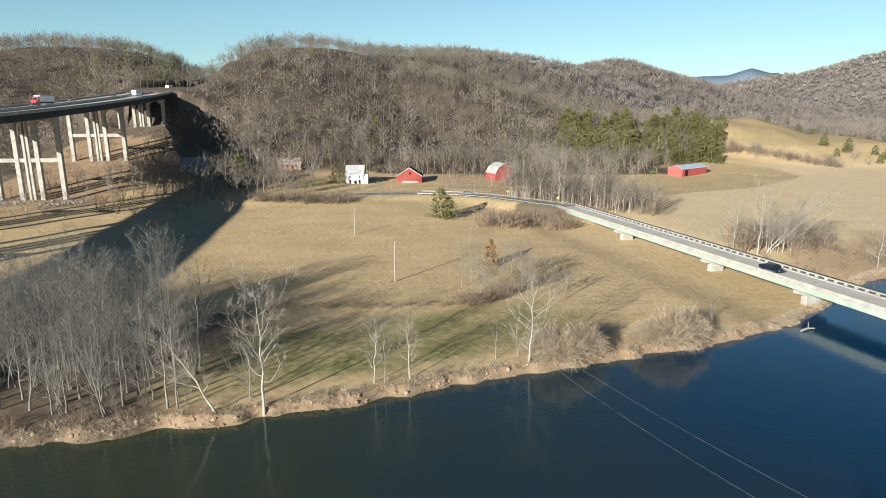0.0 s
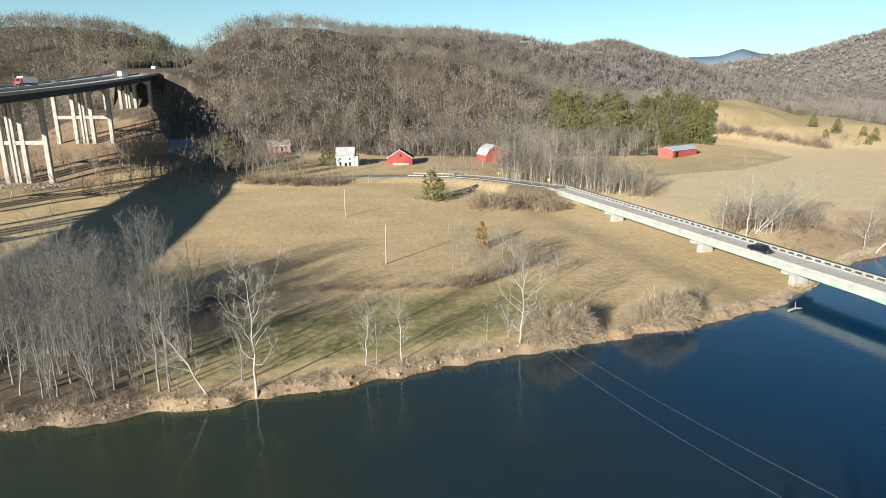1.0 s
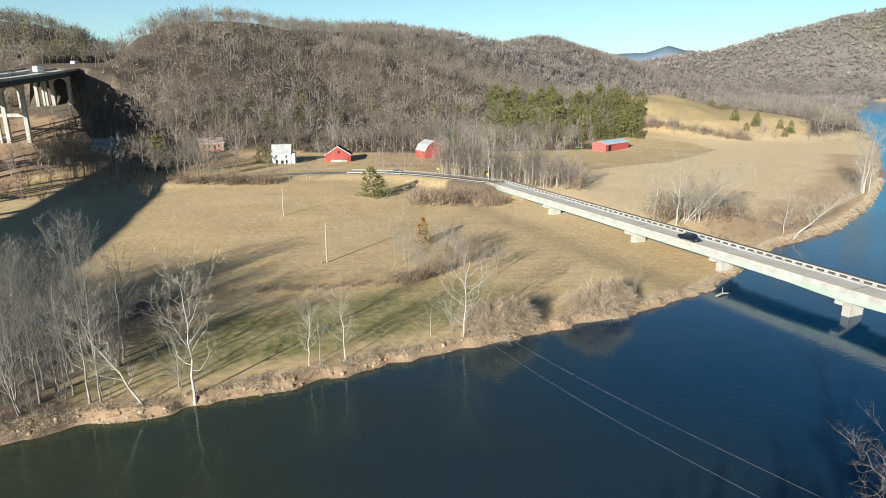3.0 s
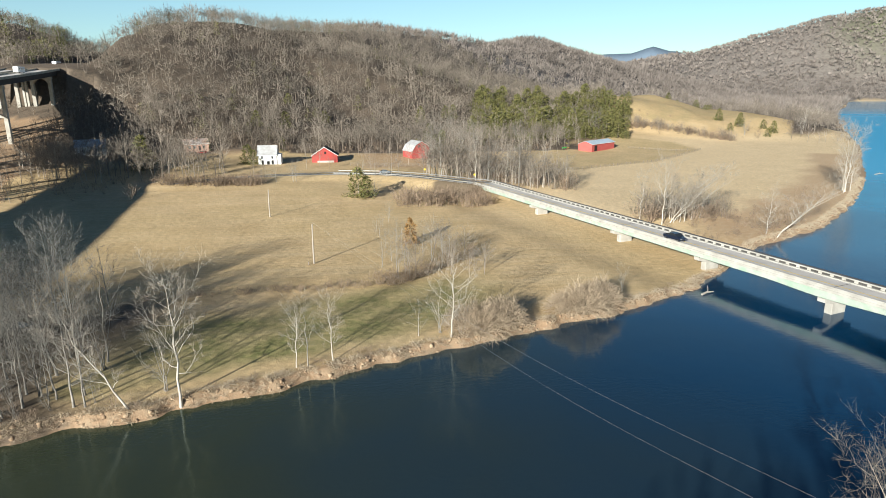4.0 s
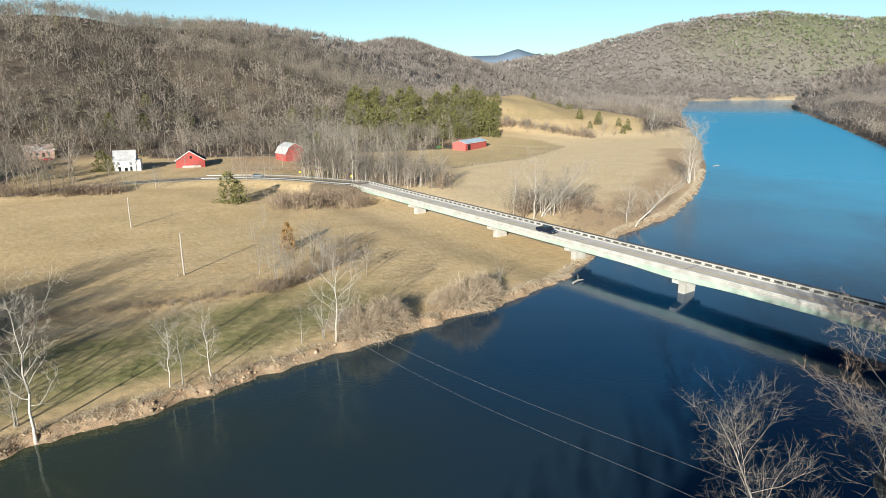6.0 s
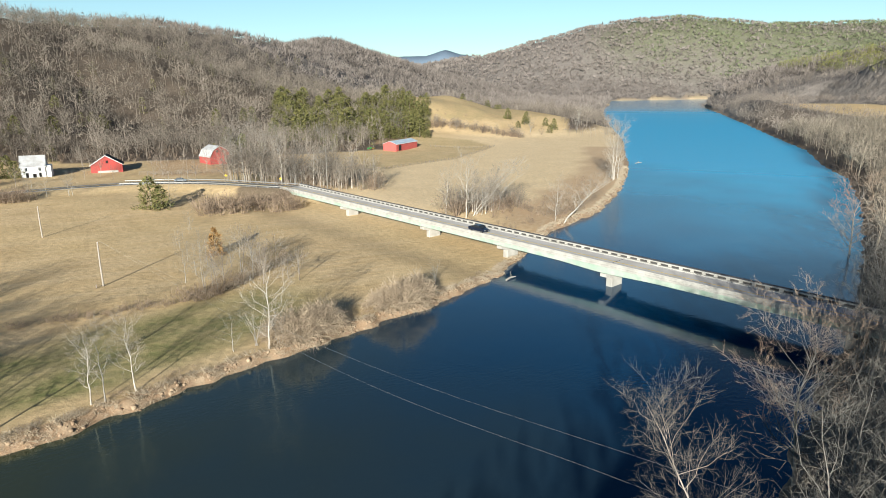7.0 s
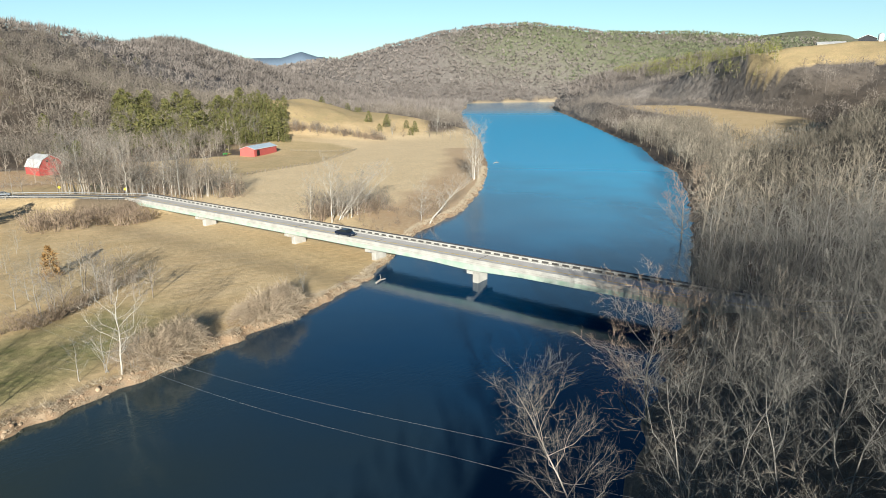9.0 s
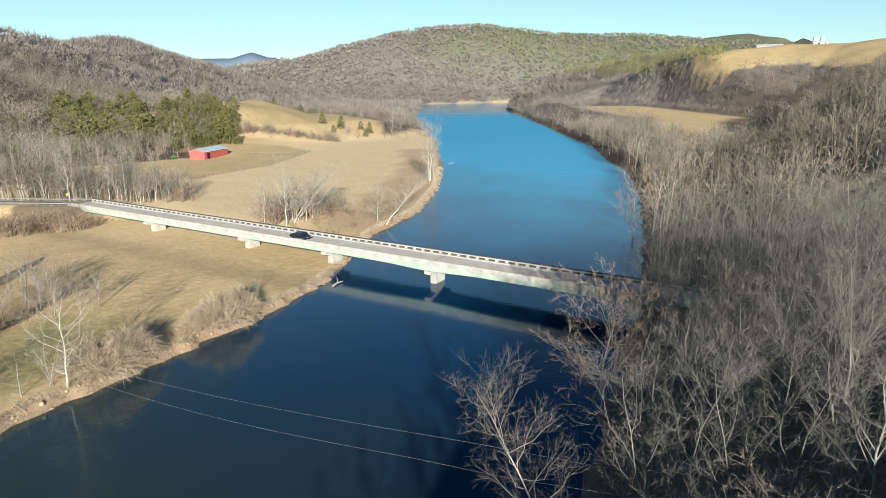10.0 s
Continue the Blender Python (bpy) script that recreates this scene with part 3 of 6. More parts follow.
def make_water():
    """The river's face, reaching a little under both banks."""
    def wider(line, way):
        d = np.gradient(line, axis=0)
        d /= np.linalg.norm(d, axis=1)[:, None]
        return line + way * 9 * np.stack([-d[:, 1], d[:, 0]], 1)
    l, r = wider(LEFT, 1), wider(RIGHT, -1)
    steps = np.linspace(0, 1, 60)
    def even(line):
        s = np.concatenate([[0], np.cumsum(np.linalg.norm(np.diff(line, axis=0), axis=1))])
        return np.stack([np.interp(steps * s[-1], s, line[:, k]) for k in (0, 1)], 1)
    l, r = even(l), even(r)
    v = np.concatenate([np.column_stack([l, np.zeros(60)]), np.column_stack([r, np.zeros(60)])])
    i = np.arange(59)
    tris = np.concatenate([np.stack([i, i + 60, i + 61], 1), np.stack([i, i + 61, i + 1], 1)])
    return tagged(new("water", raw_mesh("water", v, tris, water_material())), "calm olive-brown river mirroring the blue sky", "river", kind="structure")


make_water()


# ---- the river bridge ----
PIERS_S = (-164.5, -124.5, -96.0, -67.2, -24.0)
DECK_S0, DECK_S1 = -205.0, -12.0
TURN = math.degrees(math.atan2(U[1], U[0]))          # the deck's own x runs along it, its y to the camera's far side
BRIDGE_AT = (*(N * BRIDGE_N), 0.0)


def make_bridge():
    b = thing("road_bridge", BRIDGE_AT, TURN, "two-lane river bridge with pale green girders and white open concrete rails", "bridge")
    half, d = 4.1, DECK
    part("deck_slab", boxes((DECK_S0, DECK_S1, -half, half, d - 0.22, d - 0.02)), pale_concrete, b)
    part("paving", boxes((DECK_S0, DECK_S1, -3.35, 3.35, d - 0.02, d + 0.015)), deck_paving, b, "worn pale grey paving")
    for y, name in ((-0.09, 0), (0.09, 0)):
        part("centre_line", boxes((DECK_S0, DECK_S1, y - 0.055, y + 0.055, d + 0.015, d + 0.02)), line_yellow, b, "faded double yellow line")
    for y in (-3.15, 3.15):
        part("edge_line", boxes((DECK_S0, DECK_S1, y - 0.06, y + 0.06, d + 0.015, d + 0.02)), line_white, b)
    for s in PIERS_S:
        part("expansion_joint", boxes((s - 0.06, s + 0.06, -3.35, 3.35, d + 0.015, d + 0.021)), blackish, b)
    for side in (-1, 1):
        y0, y1 = sorted((side * 3.35, side * half))
        part("kerb", boxes((DECK_S0, DECK_S1, y0, y1, d - 0.02, d + 0.2), bevel=0.03), pale_concrete, b)
        f0, f1 = sorted((side * 4.105, side * 4.13))
        part("fascia", boxes((DECK_S0, DECK_S1, f0, f1, d - 0.3, d + 0.16)), pale_concrete, b, "stained pale concrete deck edge")
        r0, r1 = sorted((side * 3.7, side * 3.98))
        part("rail_beam", boxes((DECK_S0, DECK_S1, r0, r1, d + 0.6, d + 0.84), bevel=0.03), pale_concrete, b, "white concrete top rail")
        o0, o1 = sorted((side * 3.84, side * 3.97))
        part("rail_wall", boxes((DECK_S0, DECK_S1, o0, o1, d + 0.2, d + 0.6)), pale_concrete, b)
        i0, i1 = sorted((side * 3.81, side * 3.84))
        post = panel = None
        for i in range(int((DECK_S1 - DECK_S0) / 2.3)):
            s = DECK_S0 + 0.5 + i * 2.3
            if post is None:
                post = part("rail_post", boxes((-0.36, 0.36, *((3.71, 3.9) if side > 0 else (-3.9, -3.71)), d + 0.2, d + 0.6)), pale_concrete, b)
                panel = part("rail_panel", boxes((0.36, 1.94, i0, i1, d + 0.2, d + 0.6)), dark_concrete, b, "dark recessed panel between the rail posts")
                post.location.x = panel.location.x = s
            else:
                for o in (post, panel):
                    q = new(o.name.split(".")[0], o.data)
                    q.parent, q.location = b, (s, 0, 0)

    part("hand_rail", boxes((DECK_S0, DECK_S1, 3.96, 4.12, d + 0.86, d + 1.08)), dark_steel, b, "dark bar along the top of the upstream rail")

    def depth(s):
        """Girders deepen over the river pier."""
        k = max(0.0, 1 - abs(s - PIERS_S[3]) / 13.0)
        return 0.9 + 0.4 * k * k * (3 - 2 * k)
    for y in (-4.05, -1.3, 1.3, 4.05):
        ss = [DECK_S0 + (DECK_S1 - DECK_S0) * i / 90 for i in range(91)]
        outline = [(s, d - 0.22) for s in ss] + [(s, d - 0.22 - depth(s)) for s in reversed(ss)]
        g = part("girder", prism(outline, y - 0.02, y + 0.02), green_steel, b, "pale green painted steel girder")
        bm = bmesh.new()
        for i in range(90):
            for z in (0.0, 1.0):
                v = []
                for s in (ss[i], ss[i + 1]):
                    base = d - 0.22 - depth(s) if z == 0 else d - 0.27
                    v += [bm.verts.new((s, y + dy, base + dz)) for dy, dz in ((-0.15, 0), (0.15, 0), (0.15, 0.05), (-0.15, 0.05))]
                for k in range(4):
                    bm.faces.new((v[k], v[(k + 1) % 4], v[4 + (k + 1) % 4], v[4 + k]))
        part("flange", bm, green_steel, g)
    for s in PIERS_S:
        low = -2.5
        x, y = on_bridge(s)
        h = d - 0.22 - depth(s) - 0.12
        foot = -1.2 if s < -70 else -3.0
        p = part("pier", boxes((s - 0.7, s + 0.7, -1.9, 1.9, foot, h - 1.2), bevel=0.06), pale_concrete, b, "hammerhead pier of pale concrete")
        cap = prism([(-4.1, h), (4.1, h), (4.1, h - 0.7), (1.9, h - 1.25), (-1.9, h - 1.25), (-4.1, h - 0.7)], -0.75, 0.75)
        bmesh.ops.rotate(cap, cent=(0, 0, 0), matrix=Matrix.Rotation(radians(90), 3, "Z"), verts=cap.verts)
        bmesh.ops.translate(cap, vec=(s, 0, 0), verts=cap.verts)
        part("pier_cap", cap, pale_concrete, p)
        for y in (-3.85, -1.3, 1.3, 3.85):
            part("bearing", boxes((s - 0.2, s + 0.2, y - 0.2, y + 0.2, h, h + 0.12)), dark_steel, p)
    part("abutment", boxes((DECK_S0 - 0.6, DECK_S0 + 0.6, -4.3, 4.3, 0.5, d - 1.3)), concrete, b)
    part("abutment", boxes((DECK_S1 - 0.6, DECK_S1 + 0.6, -4.3, 4.3, -1.0, d - 1.3)), concrete, b)
    for e in (DECK_S0, DECK_S1):
        part("backwall", boxes((e - 0.9, e - 0.05 if e < -100 else e + 0.9, -4.1, 4.1, d - 1.6, d - 0.02)), concrete, b)
    return b


make_bridge()


def ribbon(line, half, z, mat, name, offset=0.0, lift=0.0):
    """A strip of paving along a polyline, smoothed."""
    pts = np.array(line, float)
    for _ in range(3):
        q = [pts[0]]
        for a, c in zip(pts[:-1], pts[1:]):
            q += [0.75 * a + 0.25 * c, 0.25 * a + 0.75 * c]
        pts = np.array(q + [pts[-1]])
    d = np.gradient(pts, axis=0)
    d /= np.linalg.norm(d, axis=1)[:, None]
    n = np.stack([d[:, 1], -d[:, 0]], 1)
    c = pts + n * offset
    bm = bmesh.new()
    rows = []
    for p, k in zip(c, n):
        a, e = p + k * half, p - k * half
        rows.append([bm.verts.new((*a, z)), bm.verts.new((*e, z)), bm.verts.new((*e, z - 0.35 + lift)), bm.verts.new((*a, z - 0.35 + lift))])
    for r, q in zip(rows, rows[1:]):
        for i in range(4):
            bm.faces.new((r[i], q[i], q[(i + 1) % 4], r[(i + 1) % 4]))
    bmesh.ops.recalc_face_normals(bm, faces=bm.faces)
    return bm, c, n


def make_roads():
    for line, name in ((ROAD, "road"), (ROAD2, "road")):
        bm, c, n = ribbon(line, 3.5, DECK + 0.01, asphalt, name)
        r = tagged(part(name, bm, asphalt), "two-lane asphalt country road with white edge lines", "road", kind="structure")
        for off, mat in ((-3.1, line_white), (3.1, line_white), (-0.09, line_yellow), (0.09, line_yellow)):
            bm = ribbon(line, 0.06, DECK + 0.02, mat, "line", off, 0.34)[0]
            part("road_line", bm, mat, r)
    # guard rails beside the approach
    for line, off in ((ROAD[3:], 4.1), (ROAD[3:], -4.1), (ROAD2, -4.1), (ROAD2, 4.1)):
        bm, c, n = ribbon(line, 0.04, DECK + 0.75, galvanised, "rail", off, 0.05)
        g = tagged(new("guard_rail"), "galvanised steel guard rail on posts beside the road", "guard rail", "road guard rails")
        part("rail_strip", bm, galvanised, g)
        post = None
        run = 0.0
        for a, e in zip(c[:-1], c[1:]):
            run += float(np.linalg.norm(e - a))
            if run > 1.9:
                run = 0.0
                if post is None:
                    post = part("rail_post", boxes((-0.07, 0.07, -0.07, 0.07, -0.8, 0.7)), fence_wood, g)
                    post.location = (*a, DECK)
                else:
                    q = new("rail_post", post.data)
                    q.parent, q.location = g, (*a, DECK)


make_roads()


# ---- the highway viaduct ----
def make_viaduct():
    v = thing("highway_viaduct", (0, 0, 0), 0, "tall twin highway viaduct with dark steel girders on arched concrete bents", "viaduct")
    ys = list(np.arange(-60, 432, 12.0))
    cx = [float(highway_x(y)) for y in ys]
    cz = [float(highway_z(y)) for y in ys]

    def strip(x0, x1, z0, z1):
        bm = bmesh.new()
        rows = []
        for y, x, z in zip(ys, cx, cz):
            rows.append([bm.verts.new((x + a, y, z + c)) for a, c in ((x0, z0), (x1, z0), (x1, z1), (x0, z1))])
        for r, q in zip(rows, rows[1:]):
            for i in range(4):
                bm.faces.new((r[i], r[(i + 1) % 4], q[(i + 1) % 4], q[i]))
        bm.faces.new(rows[0][::-1])
        bm.faces.new(rows[-1])
        bmesh.ops.recalc_face_normals(bm, faces=bm.faces)
        return bm
    for off in (-8.9, 8.9):
        deck = part("deck", strip(off - 6.6, off + 6.6, -0.35, -0.02), pale_concrete, v)
        part("carriageway", strip(off - 6.1, off + 6.1, -0.02, 0.02), deck_paving, deck, "grey highway paving")
        for a in (-5.4, 0.0, 5.4):
            part("lane_line", strip(off + a - 0.08, off + a + 0.08, 0.02, 0.028), line_white, deck)
        for a in (-6.6, 6.2):
            part("parapet", strip(off + a, off + a + 0.4, -0.05, 0.85), concrete, deck)
        for a in (-5.0, -1.7, 1.7, 5.0):
            part("girder", strip(off + a - 0.22, off + a + 0.22, -3.0, -0.35), dark_steel, deck, "dark steel girder")
    for y in (-9, 57, 123, 189, 255, 321, 384):
        x0, top = float(highway_x(y)), float(highway_z(y)) - 3.0
        for off in (-8.9, 8.9):
            bent = part("bent", boxes((x0 + off - 5.8, x0 + off + 5.8, y - 0.9, y + 0.9, top - 1.1, top)), concrete, v, "arched concrete bent")
            for a in (-4.6, 4.6):
                x = x0 + off + a
                low = height(x, y) - 1.0
                part("column", boxes((x - 0.95, x + 0.95, y - 0.8, y + 0.8, low, top - 1.0), bevel=0.12), concrete, bent)
            # the arch under the cap, and the strut between the columns
            ring = [(x0 + off - 3.7 + 7.4 * i / 10, top - 3.6 + 2.6 * math.sin(math.pi * i / 10) ** 0.6) for i in range(11)]
            outline = [(x0 + off - 3.7, top - 1.0)] + [(x, z) for x, z in ring] + [(x0 + off + 3.7, top - 1.0)]
            part("arch", prism(outline, y - 0.75, y + 0.75), concrete, bent)
            if y < 350:
                mid = (top + height(x0, y)) / 2 - 0.5
                part("strut", boxes((x0 + off - 3.7, x0 + off + 3.7, y - 0.55, y + 0.55, mid - 0.8, mid + 0.8)), concrete, bent)
        low = height(x0, y) - 1.0
        for a in (-0.85, 0.85):
            part("column", boxes((x0 + a - 0.55, x0 + a + 0.55, y - 0.6, y + 0.6, low, top), bevel=0.08), concrete, v)
        if 200 < y < 350:
            x = x0
            mid = (top + height(x0, y)) / 2 - 0.5
            for a, c in ((-3.4, -1.4), (1.4, 3.4)):
                part("strut", boxes((x + a, x + c, y - 0.5, y + 0.5, mid - 0.8, mid + 0.8)), concrete, v)
    return v


make_viaduct()
hb = ribbon(np.array([(float(highway_x(y)), y) for y in np.arange(426, 900, 20.0)]), 16, 0, asphalt, "road")[0]
for q in hb.verts:
    q.co.z += float(highway_z(q.co.y)) + 0.02 - 0.35 * (q.co.z < -0.1) * 0
tagged(part("road_highway", hb, asphalt), "divided highway climbing into a wooded cutting", "highway", kind="structure")


# ---- trees ----
class Wood:
    """Gathers tubes and slivers as triangle arrays."""

    def __init__(self):
        self.v, self.t, self.n = [], [], 0

    def add(self, verts, tris):
        self.v.append(np.asarray(verts, float))
        self.t.append(np.asarray(tris, int) + self.n)
        self.n += len(verts)

    def tube(self, pts, rad, sides):
        pts, rad = np.asarray(pts), np.asarray(rad)
        d = np.gradient(pts, axis=0)
        d /= np.linalg.norm(d, axis=1)[:, None] + 1e-9
        ref = np.array((0.31, 0.95, 0.05)) if abs(d[0][2]) > 0.8 else np.array((0.02, 0.05, 1.0))
        a = np.cross(d, ref)
        a /= np.linalg.norm(a, axis=1)[:, None] + 1e-9
        b = np.cross(d, a)
        k = np.arange(sides) * 2 * np.pi / sides
        ring = pts[:, None] + rad[:, None, None] * (np.cos(k)[None, :, None] * a[:, None] + np.sin(k)[None, :, None] * b[:, None])
        n = len(pts)
        i = (np.arange(n - 1)[:, None] * sides + np.arange(sides)[None]).ravel()
        j = (np.arange(n - 1)[:, None] * sides + (np.arange(sides)[None] + 1) % sides).ravel()
        self.add(ring.reshape(-1, 3), np.concatenate([np.stack([i, j, j + sides], 1), np.stack([i, j + sides, i + sides], 1)]))

    def slivers(self, start, end, wide, rng):
        """Twigs: one long thin triangle each."""
        d = end - start
        s = np.cross(d, rng.normal(size=d.shape))
        s *= (wide / (np.linalg.norm(s, axis=1) + 1e-9))[:, None]
        n = len(start)
        v = np.stack([start - s, start + s, end], 1).reshape(-1, 3)
        self.add(v, np.arange(3 * n).reshape(-1, 3))

    def arrays(self):
        return np.concatenate(self.v), np.concatenate(self.t)


def grow(rng, tall, spread, limbs, forks, twigs, sides=(7, 3, 3), lean=(0, 0), clear=0.3, up=0.5, thick=0.017, twig_len=0.09, twig_wide=0.0016, stems=1, gnarl=0.05, segs=8, sub=0):
    """A bare tree: trunk and limbs in one set of arrays, branches and twigs in another."""
    trunk, crown = Wood(), Wood()
    starts, ends = [], []
    for st in range(stems):
        base = np.zeros(3) if stems == 1 else np.array((*rng.normal(size=2) * tall * 0.03, 0))
        tip_shift = np.array(lean, float) + (rng.normal(size=2) * spread * 0.45 if stems > 1 else rng.normal(size=2) * 0.03)
        hgt = tall * (1 if st == 0 else rng.uniform(0.6, 0.95))
        k = np.linspace(0, 1, segs + 1)
        line = np.stack([base[0] + tip_shift[0] * hgt * k ** 1.3, base[1] + tip_shift[1] * hgt * k ** 1.3, hgt * k - 0.4], 1)
        line[1:, :2] += np.cumsum(rng.normal(size=(segs, 2)) * tall * gnarl * 2 / segs, 0)
        r0 = tall * thick / (1 if stems == 1 else 1.5)
        trunk.tube(line, r0 * (1 - 0.93 * k) * (1 + 0.5 * np.exp(-k * 14)), sides[0])
        for i in range(max(3, limbs // stems)):
            f = clear + (0.96 - clear) * ((i + rng.uniform(0, 1)) / max(3, limbs // stems))
            p = np.array([np.interp(f, k, line[:, c]) for c in range(3)])
            ang = i * 2.4 + rng.uniform(-0.5, 0.5)
            rise = up + rng.uniform(-0.2, 0.35) + 0.5 * f
            d = np.array((math.cos(ang), math.sin(ang), rise))
            d /= np.linalg.norm(d)
            ln = spread * tall * (0.4 + 0.75 * math.sin(math.pi * (0.2 + 0.72 * (f - clear) / (1 - clear)))) * rng.uniform(0.7, 1.15)
            m = np.linspace(0, 1, 5)
            limb = p + d * ln * m[:, None] + np.array((0, 0, 1)) * (ln * 0.22 * m ** 2)[:, None]
            limb[1:] += np.cumsum(rng.normal(size=(4, 3)) * ln * (0.03 + gnarl), 0)
            rl = r0 * (1 - 0.9 * f) * 0.55
            if sides[1]:
                trunk.tube(limb, rl * (1 - 0.85 * m), sides[1])
            else:
                trunk.slivers(limb[[0, 2]], limb[[2, 4]], np.array([rl, rl * 0.6]), rng)
            for j in range(forks):
                g = 0.22 + 0.78 * (j + rng.uniform(0, 1)) / forks
                q = np.array([np.interp(g, m, limb[:, c]) for c in range(3)])
                e = d * 0.75 + rng.normal(size=3) * 0.55 + np.array((0, 0, 0.2))
                e /= np.linalg.norm(e)
                l2 = ln * (0.62 - 0.3 * g) * rng.uniform(0.7, 1.2)
                h = np.linspace(0, 1, 3)
                br = q + e * l2 * h[:, None] + np.array((0, 0, 0.15)) * (l2 * h ** 2)[:, None]
                br[1:] += np.cumsum(rng.normal(size=(2, 3)) * l2 * 0.07, 0)
                if sides[2]:
                    crown.tube(br, rl * 0.42 * (1 - 0.8 * h), sides[2])
                else:
                    trunk.slivers(br[:2], br[1:] + (br[1:] - br[:2]) * 0.25, np.array([rl * 0.28, rl * 0.17]), rng)
                u = rng.uniform(0.15, 1, twigs)
                s = np.stack([np.interp(u, h, br[:, c]) for c in range(3)], 1)
                w = e * 0.8 + rng.normal(size=(twigs, 3)) * 0.5 + np.array((0, 0, 0.22))
                w /= np.linalg.norm(w, axis=1)[:, None]
                starts.append(s)
                ends.append(s + w * (tall * twig_len * rng.uniform(0.5, 1.3, twigs))[:, None])
    s, e = np.concatenate(starts), np.concatenate(ends)
    crown.slivers(s, e, np.full(len(s), tall * twig_wide), rng)
    for _ in range(sub):
        u = rng.uniform(0.25, 0.95, len(s))[:, None]
        a, d = s + (e - s) * u, e - s
        ln = np.linalg.norm(d, axis=1)[:, None]
        d = d / ln * 0.6 + rng.normal(size=d.shape) * 0.5 + np.array((0, 0, 0.2))
        d /= np.linalg.norm(d, axis=1)[:, None]
        crown.slivers(a, a + d * ln * rng.uniform(0.35, 0.7, (len(s), 1)), np.full(len(s), tall * twig_wide * 0.7), rng)
    return trunk.arrays(), crown.arrays()


def tree(name, arrays, mats, label, category="tree", group=""):
    """A tree thing at the origin with its trunk and crown, to be copied."""
    root = tagged(new(name), label, category, group)
    for key, (v, t), m in zip(("trunk", "crown"), arrays, mats):
        ob = new(key, raw_mesh(key, v, t, m, np.full(len(v), 0.5)))
        ob.parent = root
    return root


def standing(x, y, turn, size, sink=0.15):
    return pose(x, y, height(x, y) - sink, 0, 0, turn) @ Matrix.Scale(size, 4)


def plant(root, x, y, turn, size, label="", first=False):
    """Copies a tree to a place; the prototype itself takes the first place."""
    ob = copy_thing(root, Matrix.Identity(4))
    ob.matrix_basis = standing(x, y, turn, size)
    if label:
        ob["label"] = label
    return ob


def scatter(name, protos, x, y, rng, mats, low, high, label, category):
    """Many trees as one sheet of stuff: trunks in one mesh, crowns in another."""
    z = ground(x, y)[0]
    root = tagged(new(name), label, category, kind="stuff")
    pick, turn, size = rng.integers(0, len(protos), len(x)), rng.uniform(0, 6.28, len(x)), rng.uniform(low, high, len(x))
    shade = np.clip(0.5 + rng.uniform(-0.4, 0.4, len(x)) + 0.3 * ripple(x, y, 22, 6.0), 0, 1)
    for key, which, m in (("trunks", 0, mats[0]), ("crowns", 1, mats[1])):
        vs, ts, tints, n = [], [], [], 0
        for i in range(len(protos)):
            v, t = protos[i][which]
            sel = np.where(pick == i)[0]
            c, s = np.cos(turn[sel]), np.sin(turn[sel])
            vx = (v[None, :, 0] * c[:, None] - v[None, :, 1] * s[:, None]) * size[sel][:, None] + x[sel][:, None]
            vy = (v[None, :, 0] * s[:, None] + v[None, :, 1] * c[:, None]) * size[sel][:, None] + y[sel][:, None]
            vz = v[None, :, 2] * size[sel][:, None] + z[sel][:, None]
            vs.append(np.stack([vx, vy, vz], -1).reshape(-1, 3))
            ts.append((t[None] + (np.arange(len(sel)) * len(v))[:, None, None] + n).reshape(-1, 3))
            tints.append(np.repeat(shade[sel], len(v)))
            n += len(sel) * len(v)
        ob = new(key, raw_mesh(key, np.concatenate(vs), np.concatenate(ts), m, np.concatenate(tints)))
        ob.parent = root
        tagged(ob, kind="stuff")
    return root


def sprinkle(rng, n, a0, a1, r0, r1, keep):
    """Random places within a sector as seen from above the eye's foot, thinned by keep(x, y, ground values)."""
    a = np.radians(rng.uniform(a0, a1, n))
    r = np.sqrt(rng.uniform(r0 * r0, r1 * r1, n))
    x, y = r * np.sin(a), r * np.cos(a)
    z, gap, hill = ground(x, y)
    ok = keep(x, y, z, gap, hill)
    return x[ok], y[ok]


rng = np.random.default_rng(7)


